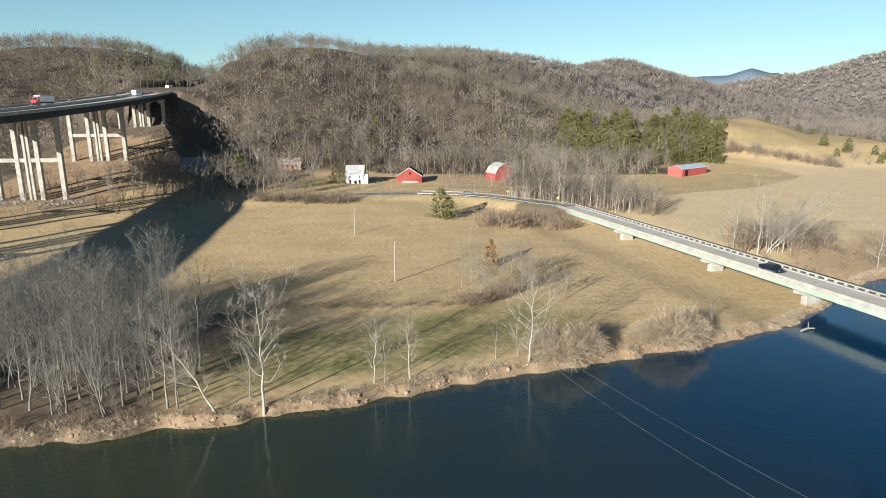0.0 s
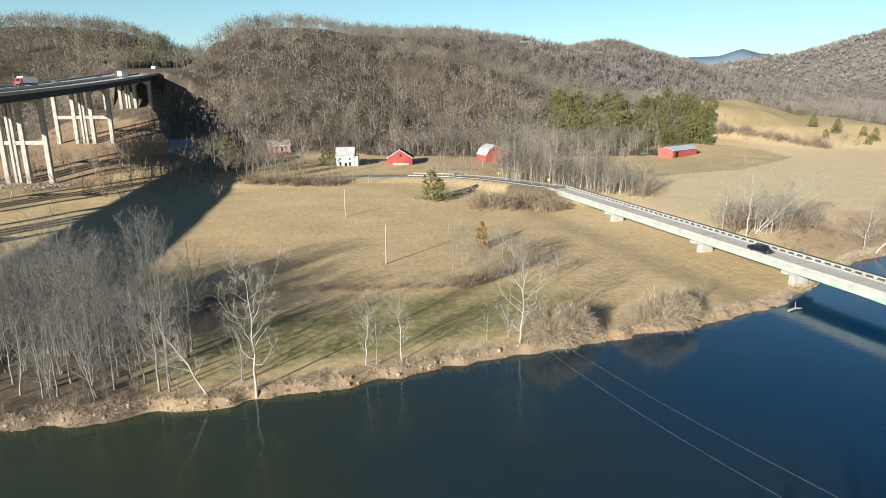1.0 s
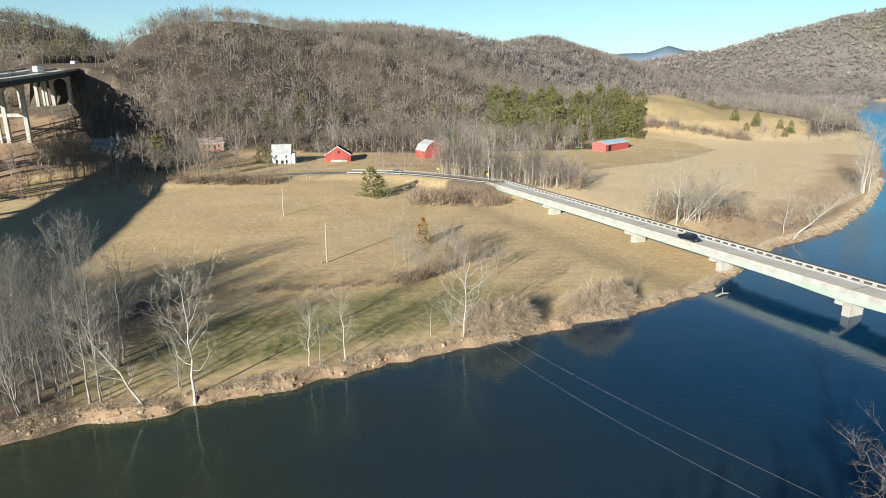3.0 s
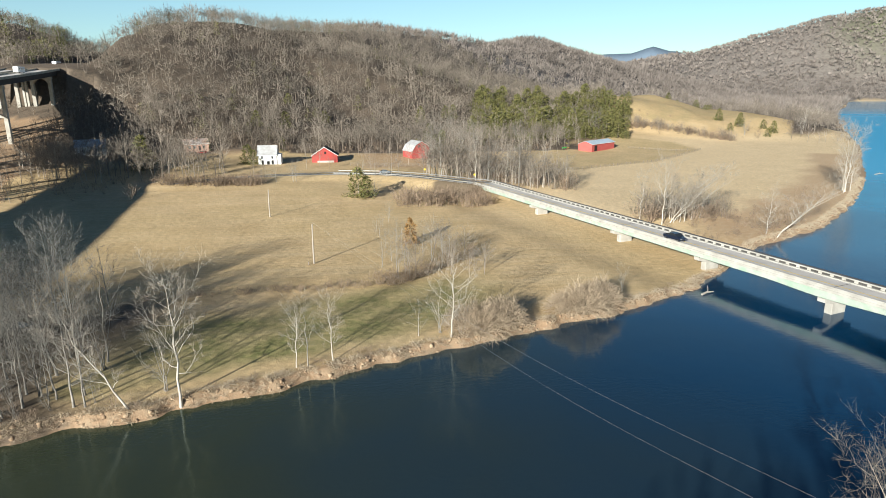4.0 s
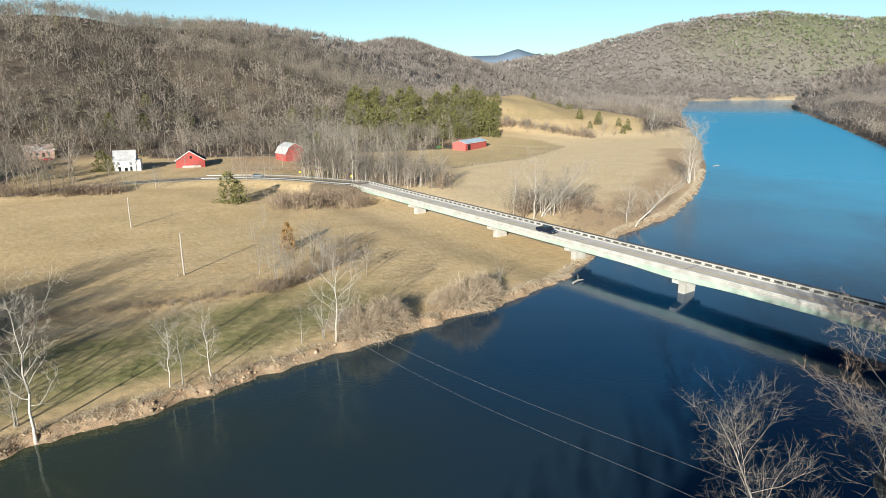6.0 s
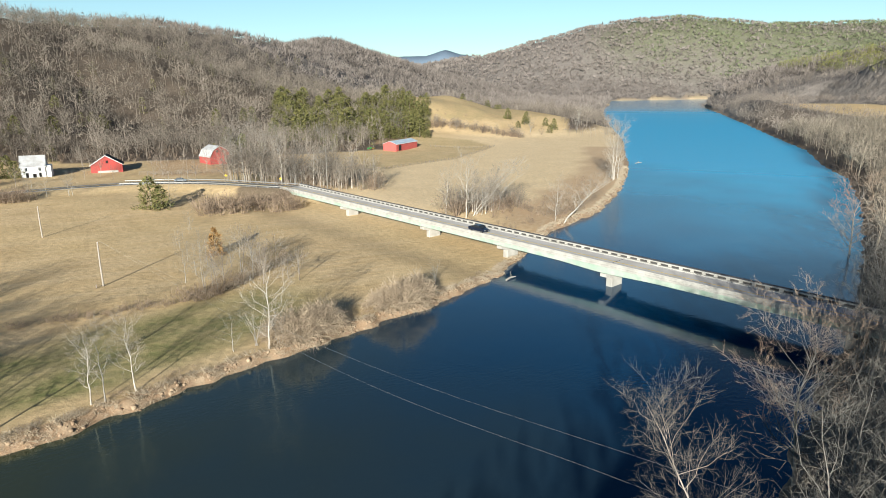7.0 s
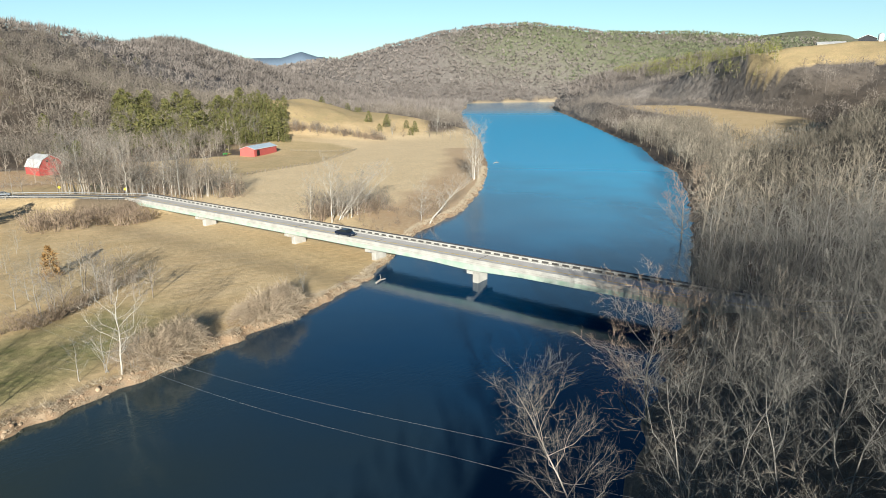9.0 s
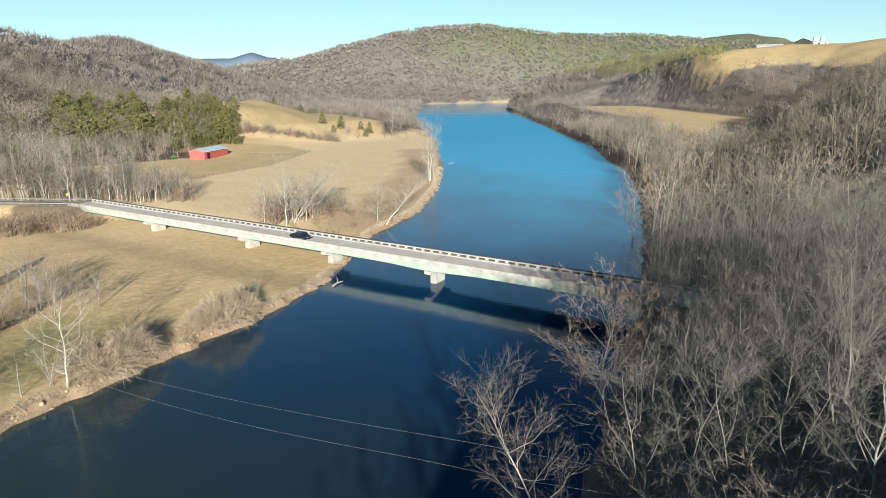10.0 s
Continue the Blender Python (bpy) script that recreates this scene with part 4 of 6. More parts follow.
def crown_tree(rng, tall, wide, limbs, per, twig_wide, clear=0.3, stem=0.15, limb=0.3, lean=0.05, long=0.42):
    """A bare tree seen from afar: stem, limbs spreading to a round crown, and a fan of twigs on each limb."""
    trunk, crown = Wood(), Wood()
    bend = rng.normal(size=2) * tall * lean
    trunk.tube(np.array([(0, 0, -0.4), (*(bend * 0.5), tall * 0.4), (*bend, tall * 0.8)]), np.array([stem, stem * 0.75, stem * 0.25]), 3)
    mid = np.array((*(bend * 0.7), tall * (0.5 + clear / 2) * 0.97))
    half = np.array((wide, wide, tall * (1 - clear) / 2))
    k = (np.arange(limbs) + 0.5) / limbs
    rise, ang = 1 - 1.45 * k, np.arange(limbs) * 2.4 + rng.uniform(0, 0.9, limbs)
    flat = np.sqrt(np.clip(1 - rise ** 2, 0, 1))
    d = np.stack([flat * np.cos(ang), flat * np.sin(ang), rise], 1)
    tip = mid + d * half * rng.uniform(0.72, 1.12, (limbs, 1))
    foot = np.column_stack([np.tile(bend * 0.35, (limbs, 1)), np.minimum(tall * rng.uniform(clear * 0.8, 0.55, limbs), tip[:, 2] * 0.9)])
    trunk.slivers(foot, tip, np.full(limbs, stem * limb), rng)
    i = np.repeat(np.arange(limbs), per)
    u = rng.uniform(0.35, 1.0, limbs * per)[:, None]
    at = foot[i] + (tip - foot)[i] * u
    way = (tip - foot)[i]
    way = way / (np.linalg.norm(way, axis=1)[:, None] + 1e-9) * 0.5 + d[i] * 0.45 + rng.normal(size=(limbs * per, 3)) * 0.55 + np.array((0, 0, 0.12))
    way /= np.linalg.norm(way, axis=1)[:, None]
    crown.slivers(at, at + way * (wide * long * rng.uniform(0.6, 1.35, limbs * per))[:, None], twig_wide * rng.uniform(0.6, 1.4, limbs * per), rng)
    return trunk.arrays(), crown.arrays()


def bush(rng, tall, wide, stems, per, stem_wide, twig_wide, hang=0.0):
    """A leafless shrub: arching stems from one foot, each with a spray of twigs."""
    trunk, crown = Wood(), Wood()
    ang, out = rng.uniform(0, 6.283, stems), rng.uniform(0.05, 1, stems) ** 0.6
    flat = np.stack([np.cos(ang), np.sin(ang)], 1)
    tip = np.column_stack([flat * (wide * out)[:, None], tall * np.sqrt(1 - 0.88 * out ** 2) * rng.uniform(0.75, 1.1, stems) - hang * out ** 3])
    foot = np.column_stack([flat * wide * 0.16 * rng.uniform(0, 1, (stems, 1)), np.full(stems, -0.3)])
    bow = foot * 0.45 + tip * 0.55 + np.array((0, 0, 1)) * (tall * 0.16 * out)[:, None]
    trunk.slivers(foot, bow, np.full(stems, stem_wide), rng)
    trunk.slivers(foot * 0.2 + bow * 0.8, tip, np.full(stems, stem_wide * 0.6), rng)
    i = np.repeat(np.arange(stems), per)
    u = rng.uniform(0.1, 1, stems * per)[:, None]
    at = bow[i] + (tip - bow)[i] * u
    way = (tip - bow)[i] / (np.linalg.norm((tip - bow)[i], axis=1)[:, None] + 1e-9) * 0.6 + rng.normal(size=(stems * per, 3)) * 0.5 + np.array((0, 0, 0.15 - 0.2 * hang))
    way /= np.linalg.norm(way, axis=1)[:, None]
    crown.slivers(at, at + way * (wide * rng.uniform(0.16, 0.38, stems * per))[:, None], twig_wide * rng.uniform(0.6, 1.4, stems * per), rng)
    return trunk.arrays(), crown.arrays()


far_bare = [crown_tree(rng, t, w, 9, 9, 0.09, c, 0.13, 0.3, 0.05, 0.36) for t, w, c in ((13.5, 4.6, 0.22), (12.5, 5.0, 0.18), (15, 4.6, 0.27), (13.5, 5.2, 0.2), (11, 4.4, 0.15))]
wide_bare = [crown_tree(rng, t, w, 13, 15, 0.036, c, 0.15, 0.3, 0.07, 0.28) for t, w, c in ((13, 4.4, 0.25), (12, 4.8, 0.2), (14, 4.2, 0.3), (12.5, 5.0, 0.22))]
mid_bare = [crown_tree(rng, t, w, 18, 15, 0.032, c, 0.15, 0.3, 0.08, 0.34) for t, w, c in ((14, 3.9, 0.25), (12.5, 4.2, 0.2), (15, 4.0, 0.3), (13, 4.5, 0.22))]
under_bare = [bush(rng, t, w, 12, 3, 0.07, 0.085) for t, w in ((6, 3.4), (7.5, 3.8))]
shade_bare = [crown_tree(rng, t, w, 9, 8, 0.2, c, 0.2, 0.4, 0.05, 0.5) for t, w, c in ((16, 5.5, 0.15), (18, 6.0, 0.2))]


def puff_tree(rng, tall, wide, blades, broad):
    """A far tree a few metres across: a stem and a loose dome of broad sprays."""
    trunk, crown = Wood(), Wood()
    trunk.slivers(np.array([(0, 0, -0.5)]), np.array([(0, 0, tall * 0.8)]), np.array([0.25]), rng)
    d = rng.normal(size=(blades, 3)) + np.array((0, 0, 0.5))
    d /= np.linalg.norm(d, axis=1)[:, None]
    foot = np.array((0, 0, tall * 0.45)) + d * np.array((wide, wide, tall * 0.3)) * 0.35
    crown.slivers(foot, foot + (d + np.array((0, 0, 0.35))) * np.array((wide, wide, tall * 0.5)) * rng.uniform(0.6, 1.0, (blades, 1)), broad * rng.uniform(0.6, 1.3, blades), rng)
    return trunk.arrays(), crown.arrays()


mist_bare = [crown_tree(rng, t, w, 7, 6, 0.12, c, 0.12, 0.4, 0.05, 0.4) for t, w, c in ((12.5, 5.0, 0.15), (11.5, 5.4, 0.1), (13.5, 4.8, 0.2))]
puffs = [puff_tree(rng, t, w, 13, 0.5) for t, w in ((12, 5), (11, 5.5), (13, 4.6), (12, 6))]
big_puffs = [puff_tree(rng, t, w, 8, 1.3) for t, w in ((13, 7), (12, 8), (14, 6.5))]


def conifer(rng, tall, wide, blades, droop=0.1, base=0.03, power=0.55):
    """A cedar or pine: a stem, and a ragged cone of short needle sprays."""
    trunk, crown = Wood(), Wood()
    k = np.linspace(0, 1, 5)
    trunk.tube(np.stack([0 * k, 0 * k, tall * k - 0.3], 1), tall * 0.016 * (1 - 0.9 * k), 5)
    f = base + (1 - base) * rng.uniform(0, 1, blades) ** 1.25
    ang = rng.uniform(0, 6.28, blades)
    lobes = 1 + 0.22 * np.sin(ang * 3 + f * 9) + 0.15 * np.sin(ang * 7 + f * 23)
    r = wide * (1 - f) ** power * lobes * rng.uniform(0.55, 1.08, blades) + 0.05
    out = np.stack([np.cos(ang), np.sin(ang), np.zeros(blades)], 1)
    p = out * r[:, None] + np.array((0, 0, 1)) * (f * tall)[:, None]
    d = out * 0.8 + rng.normal(size=(blades, 3)) * 0.45 + np.array((0, 0, 0.45 - droop))
    d /= np.linalg.norm(d, axis=1)[:, None]
    ln = tall * rng.uniform(0.05, 0.12, blades)
    crown.slivers(p - d * ln[:, None] * 0.5, p + d * ln[:, None] * 0.7, tall * rng.uniform(0.016, 0.036, blades), rng)
    return trunk.arrays(), crown.arrays()


def hill_keep(x, y, z, gap, hill):
    ok = (woods(x, y, hill, gap) > 0.5) & (gap > 4) & (np.abs(x - highway_x(y)) > 19)
    return ok & (segment_gap(x, y, ROAD)[0] > 9)


x, y = sprinkle(rng, 7300, -39, 40, 240, 820, lambda x, y, z, g, h: hill_keep(x, y, z, g, h) & ((z > 5.5) | (np.hypot(x, y) > 600)))
scatter("hillside_woods", far_bare, x, y, rng, (twig, twig), 0.85, 1.25, "leafless grey-brown winter woods covering the hillside", "woods")
x, y = sprinkle(rng, 1700, -39, 40, 240, 820, lambda x, y, z, g, h: hill_keep(x, y, z, g, h) & ((z > 5.5) | (np.hypot(x, y) > 600)))
scatter("hillside_understory", under_bare, x, y, rng, (bark, twig), 0.7, 1.3, "leafless saplings and brush beneath the hillside trees", "woods")
x, y = sprinkle(rng, 3000, 60, 84, 1000, 2100, lambda x, y, z, g, h: (h > 1.5) & (g > 4) & (woods(x, y, h, g) > 0.1))
scatter("distant_woods", puffs, x, y, rng, (far_wood, far_wood), 0.8, 1.3, "leafless woods on the far valley sides", "woods")
x, y = sprinkle(rng, 5200, 28, 62, 420, 1500, lambda x, y, z, g, h: (g > 1) & (g < np.where(np.hypot(x, y) > 950, 170, 45)) & (x > 300) & (meadow_gap(x, y) > 0))
scatter("river_fringe_woods", mist_bare, x, y, rng, (far_wood, mid_wood), 0.65, 1.1, "leafless trees lining the far river banks", "woods")


x, y = sprinkle(rng, 17000, -40, 40, 800, 1560, hill_keep)
scatter("ridge_woods", puffs, x, y, rng, (far_wood, far_wood), 0.75, 1.15, "close grey-brown winter woods on the ridges behind the farm", "woods")
x, y = sprinkle(rng, 15000, 8, 64, 1080, 1960, lambda x, y, z, g, h: (g > 2) & (woods(x, y, h, g) > 0.1))
scatter("valley_woods", puffs, x, y, rng, (far_wood, far_wood), 0.8, 1.35, "leafless woods filling the valley beyond the river's bend", "woods")
x, y = sprinkle(rng, 15000, 13, 82, 1950, 2900, lambda x, y, z, g, h: (g > 4) & (h > 2))
green_k = smooth((np.hypot(x, y) - 1950) / 350) * smooth((np.degrees(np.arctan2(x, y)) - 40 + 6 * ripple(x, y, 130, 1.0)) / 8) * smooth(0.7 + 0.7 * ripple(x, y, 90, 3.0))
pines = rng.uniform(0, 1, len(x)) < 0.9 * green_k
scatter("mountain_woods", big_puffs, x[~pines], y[~pines], rng, (far_wood, far_wood), 0.8, 1.2, "grey winter woods on the far mountain", "woods")
scatter("mountain_pines", big_puffs, x[pines], y[pines], rng, (bark, far_pine), 0.7, 1.1, "green pines over the far mountain's crest", "pines")
far_green = [conifer(rng, t, w, 75, power=0.5) for t, w in ((12, 3.4), (11, 3.2), (13, 3.6))]
round_pine = [conifer(rng, t, w, 56, power=0.36, base=0.15) for t, w in ((13, 4.2), (12, 4.0), (14, 4.6))]
x, y = sprinkle(rng, 900, -39, 25, 340, 1000, lambda x, y, z, g, h: hill_keep(x, y, z, g, h) & (ripple(x, y, 60, 5.0) > 0.0))
scatter("hillside_cedars", far_green, x, y, rng, (bark, needles), 0.45, 0.9, "dark green cedars scattered through the bare hillside woods", "cedars")
x, y = sprinkle(rng, 1700, 53.5, 66, 800, 1400, lambda x, y, z, g, h: (h > 50) & (g > 4))
scatter("pine_woods", round_pine, x, y, rng, (bark, pine_needles), 0.9, 1.3, "green pine stand on the rise beyond the river meadow", "pines")
x, y = sprinkle(rng, 120, -30, -22, 520, 760, lambda x, y, z, g, h: hill_keep(x, y, z, g, h) & (x > -290))
scatter("cutting_pines", far_green, x, y, rng, (bark, needles), 0.9, 1.3, "dark pines on the ridge beside the highway cutting", "pines")


# ---- trees that stand singly: the river banks, the meadow and the farm ----
rng = np.random.default_rng(21)
bare_forms = [grow(rng, t, sp, lm, 8, 5, (6, 3, 0), up=u, thick=th, clear=c, sub=1, twig_len=0.07, twig_wide=0.001, gnarl=0.04)
              for t, sp, lm, u, th, c in ((16, 0.27, 14, 0.55, 0.010, 0.28), (14, 0.31, 14, 0.35, 0.011, 0.22), (18, 0.25, 15, 0.6, 0.009, 0.32), (12, 0.34, 13, 0.4, 0.011, 0.18), (17, 0.32, 16, 0.45, 0.011, 0.25))]
bare = [tree("bare_tree", form, (silver_bark, silver_twig), "leafless grey hardwood tree on the river bank", group="river bank trees") for form in bare_forms]
twiggy = [tree("bare_tree", grow(rng, t, sp, lm, 8, 5, (6, 3, 0), sub=1, twig_len=0.07, twig_wide=0.0012, up=u, thick=0.011, clear=0.18, stems=st, gnarl=0.04), (silver_bark, silver_twig), "leafless many-stemmed tree in the river bank woods", group="river bank trees")
          for t, sp, lm, u, st in ((15, 0.28, 18, 0.6, 3), (13, 0.32, 18, 0.5, 4), (16, 0.25, 16, 0.7, 2))]
# those that stand below the camera show every branch
close = [tree("bare_tree", grow(rng, t, sp, lm, 10, 7, (7, 4, 0), sub=2, twig_len=0.062, twig_wide=0.0006, up=u, thick=0.010, clear=c, stems=st, gnarl=0.045), (near_bark, near_twig), "leafless tree on the wooded near bank", group="river bank trees")
         for t, sp, lm, u, c, st in ((19, 0.24, 20, 0.6, 0.25, 1), (17, 0.28, 20, 0.45, 0.2, 1), (20, 0.22, 22, 0.75, 0.3, 2), (16, 0.3, 21, 0.5, 0.15, 3))]
sapling = [tree("bare_tree", grow(rng, t, sp, 12, 6, 5, (5, 3, 0), sub=2, twig_len=0.1, twig_wide=0.001, up=0.6, thick=0.009, clear=0.08, stems=st), (near_bark, near_twig), "leafless sapling in the bank-side wood", group="river bank trees")
           for t, sp, st in ((7, 0.3, 3), (8.5, 0.28, 4))]
slim = [tree("bare_tree", form, (bark, twig), "leafless grey hardwood tree", group="meadow and hill-foot trees") for form in mid_bare]
white = [tree("sycamore", grow(rng, t, sp, lm + 4, 7, 6, (7, 4, 0), sub=3, twig_len=0.07, up=u, thick=0.0098, clear=c, gnarl=0.06, twig_wide=0.0009, lean=ln), (white_bark, pale_twig), "white-barked leafless sycamore at the water's edge", group="white sycamores")
         for t, sp, lm, u, c, ln in ((19, 0.24, 14, 0.6, 0.28, (0.05, 0)), (13, 0.38, 18, 0.3, 0.18, (0.02, 0)), (15, 0.23, 12, 0.7, 0.25, (0, 0)), (16, 0.28, 12, 0.4, 0.25, (0.9, 0.1)))]
rusty = tree("bare_tree", grow(rng, 17, 0.36, 24, 10, 7, (7, 4, 0), sub=3, twig_len=0.065, twig_wide=0.0008, up=0.5, thick=0.011, clear=0.15), (near_bark, rust_twig), "leafless tree with reddish-brown upper twigs", group="river bank trees")
shrub_forms = [bush(rng, t, w, 26, 5, 0.03, 0.024) for t, w in ((3.4, 1.9), (4.2, 2.2), (2.8, 2.1))]
far_shrubs = [bush(rng, t, w, 17, 4, 0.04, 0.034) for t, w in ((3.4, 1.9), (4.2, 2.2), (2.8, 2.1))]
shrubs = [tree("shrub", form, (brush_twig, brush_twig), "dry brown leafless shrub", "shrub", "shrubs and brush") for form in shrub_forms]
willow = tree("shrub", bush(rng, 5.0, 4.8, 280, 13, 0.028, 0.02, 1.2), (willow_twig, willow_twig), "wide bleached willow shrub hanging over the water", "shrub", "shrubs and brush")
cedar = [tree("cedar", conifer(rng, t, w, 500, power=0.45), (bark, needles), "dense green cedar at the meadow's edge", "cedar tree", "cedars") for t, w in ((12, 4.3), (10, 4.2), (8.5, 3.9))]
ragged = tree("cedar", conifer(rng, 7, 2.2, 420), (bark, brown_needles), "browned half-dead cedar among hedge brush", "cedar tree")

R = np.random.default_rng(5)


LATER = {"tree": [], "shrub": []}      # those too far off to be told apart are joined


def one(protos, x, y, size, label="", turn=None):
    if turn is None and math.hypot(x, y) > 185 and (protos is slim or protos is shrubs):
        LATER["tree" if protos is slim else "shrub"].append((x, y, size))
        return None
    root = protos[int(R.integers(len(protos)))] if isinstance(protos, list) else protos
    return plant(root, x, y, float(R.uniform(0, 360)) if turn is None else turn, size, label)


# the bank opposite the camera
one(white[0], -24.3, 75.9, 1.0, "tall white-barked sycamore leaning over the bank", 10)
one(white[2], -30.0, 74.6, 1.0, "white-stemmed tree leaning sharply over the bank").matrix_basis = pose(-30.0, 74.4, 0.9, 0, -24, 0)
one(bare[1], -35.7, 75.6, 0.8)
one(twiggy[1], -27.0, 79.0, 0.75)
one(bare[0], -45.5, 75.6, 0.85)
one(bare[3], -41.0, 78.0, 0.7)
one(white[2], -10.2, 83.2, 0.68, "slim pale tree on the grassy bank")
one(bare[0], -8.6, 83.4, 0.6)
one(white[2], -5.0, 84.6, 0.72, "slim pale tree on the grassy bank")
one(white[1], 13.4, 90.6, 1.1, "sycamore with wide bare limbs at the water's edge", 160)
one(bare[3], 8.4, 92.0, 0.5)
one(twiggy[1], 12.0, 92.4, 0.6)
one(twiggy[0], 15.2, 92.0, 0.5)
one(willow, 18.5, 92.0, 1.1, turn=20)
one(willow, 22.5, 94.6, 1.0, turn=90)
one(willow, 16.0, 94.5, 0.8, turn=200)
one(willow, 38.5, 98.4, 1.1, turn=40)
one(willow, 42.5, 101.5, 1.0, turn=140)
one(willow, 35.0, 99.0, 0.8, turn=250)
one(twiggy[1], 50.0, 108.0, 0.4)
for x, y, k in ((20.5, 95.5, 0.42), (24.5, 98.0, 0.45), (22.0, 97.5, 0.38), (41.0, 102.5, 0.42), (45.0, 105.5, 0.4), (38.0, 101.5, 0.36)):
    one(slim, x, y, k, "dense leafless bush on the river bank")
one(slim[0], -47.2, 114.9, 1.0, "full-crowned dark tree beside the shaded meadow")
one(ragged, 12.2, 153.0, 1.0)
one(cedar[1], -0.6, 219.0, 1.08, "dark green cedar beside the country road")
one(cedar[2], 2.4, 218.0, 0.9, "dark green cedar beside the country road")
one(bare[3], 5.0, 219.4, 0.8)
one(white[2], 83.4, 172.0, 0.95, "white sycamore beyond the bridge")
one(white[0], 86.2, 163.6, 1.0, "tall forked white sycamore beyond the bridge")
one(white[3], 89.0, 164.5, 0.95, "pale sycamore leaning far over beyond the bridge", 0)
one(white[3], 91.0, 166.0, 0.8, "pale sycamore leaning far over beyond the bridge", -15)
for i in range(24):
    f = R.uniform()
    one(slim, 84 + 27 * f, 168 + R.uniform(0, 12), R.uniform(0.45, 0.8) * (1.1 - 0.4 * f), "leafless brushy tree behind the white sycamores")
for i in range(26):
    one(shrubs, 80 + R.uniform(0, 34), 161 + R.uniform(0, 18), R.uniform(0.6, 1.3))
for x, y, k, turn in ((93, 168, 0.95, -10), (96, 170, 0.85, 5), (99, 172, 0.8, -25), (90, 170, 0.7, 20)):
    one(white[3], x, y, k, "grey leaning sycamore in the thicket beyond the bridge", turn)
for i in range(46):
    one(shrubs, 84 + R.uniform(0, 26), 166 + R.uniform(0, 12), R.uniform(0.9, 1.9))
for i in range(14):
    one(sapling, 86 + R.uniform(0, 20), 168 + R.uniform(0, 9), R.uniform(0.8, 1.2), "dense leafless sapling beyond the bridge")
one(white[1], 175.5, 200.5, 1.1, "white sycamore on the far river bend")
one(white[0], 179.5, 206.0, 1.15, "white sycamore on the far river bend")
one(white[0], 178.0, 203.0, 1.25, "white sycamore on the far river bend")
one(white[2], 182.0, 205.0, 1.1, "white sycamore on the far river bend")
one(white[1], 107.0, 146.5, 0.9, "white half-fallen tree at the water's edge")
one(white[3], 108.6, 144.6, 1.0, "white fallen tree reaching over the water", -35)
one(white[3], 110.5, 146.0, 0.85, "white fallen tree reaching over the water", -60)
for i in range(5):
    one(shrubs, 106 + R.uniform(0, 14), 146 + R.uniform(2, 10), R.uniform(0.8, 1.4))
one(twiggy[0], 156.8, 405.0, 1.2, "broad grey leafless tree behind the red shed")
one(twiggy[1], 162.0, 407.0, 1.0)
one(twiggy[1], 281, 421, 1.05, "broad leafless tree alone in the meadow")
for i in range(7):
    one(white if i % 2 else twiggy, 330 + 16 * i + R.uniform(-5, 5), 424 + 18 * i, R.uniform(0.9, 1.15))
# low brush along the bank's edge
for i in range(90):
    x = R.uniform(-60, 66)
    y = float(np.interp(x, LEFT[:, 0], LEFT[:, 1])) + R.uniform(0.8, 4.5)
    if x < -32:
        one(shrubs if i % 3 else sapling, x, y, R.uniform(0.35, 0.8), "low leafless brush at the water's edge")
    else:
        one(shrubs, x, y, R.uniform(0.2, 0.45), "low dry brush on the river bank")
# wood on the bank below the viaduct
for i in range(270):
    x, y = R.uniform(-100, -37), R.uniform(72, 122)
    g = ground(np.array([x]), np.array([y]))[1][0]
    if g < 1.5 or g > 46 or (x > -52 and g > 22) or math.degrees(math.atan2(x, y)) < -41:
        continue
    one(bare if R.uniform() < 0.7 else twiggy, x, y, R.uniform(0.7, 1.0), "slender leafless tree in the bank-side wood")
for i in range(70):
    x, y = R.uniform(-100, -37), R.uniform(74, 118)
    g = ground(np.array([x]), np.array([y]))[1][0]
    if 1.5 < g < 44 and math.degrees(math.atan2(x, y)) > -41:
        one(sapling, x, y, R.uniform(0.4, 0.9))
x, y = sprinkle(rng, 60, -42, -18, 84, 150, lambda x, y, z, g, h: (g > 2) & (g < 44) & (x < -36) & ((x < -52) | (g < 22)))
scatter("bank_woods", bare_forms, x, y, rng, (silver_bark, silver_twig), 0.6, 0.9, "dense slender leafless trees in the bank-side wood", "woods")
# trees at the foot of the hill, beside the shaded corner of the meadow
for i in range(64):
    x = R.uniform(-140, -58)
    one(slim, x, 262 + R.uniform(-12, 34) - 0.12 * (x + 58), R.uniform(0.85, 1.4), "leafless tree at the edge of the farm woods")
for i in range(60):
    one(slim, R.uniform(-215, -100), R.uniform(222, 300), R.uniform(0.5, 0.8), "leafless tree below the viaduct")
for i in range(34):
    one(shrubs, R.uniform(-178, -108), R.uniform(214, 275), R.uniform(0.7, 1.5))
for i in range(30):
    x = R.uniform(-80, -38)
    one(shrubs, x, 249 + R.uniform(-4, 8), R.uniform(0.9, 1.5))
for i in range(26):
    one(slim, R.uniform(-70, 60), 322 + R.uniform(0, 40), R.uniform(0.5, 0.9), "leafless tree behind the farm buildings")
for i in range(40):
    one(shrubs, R.uniform(-70, 90), 340 + R.uniform(0, 26), R.uniform(0.7, 1.4))
one(cedar[0], -96.0, 292.0, 1.3, "tall dark cedar between bare trees")
one(cedar[1], -52.5, 305.0, 0.95, "round dark cedar beside the white house")
one(cedar[2], -49.5, 303.0, 0.85, "round dark cedar beside the white house")
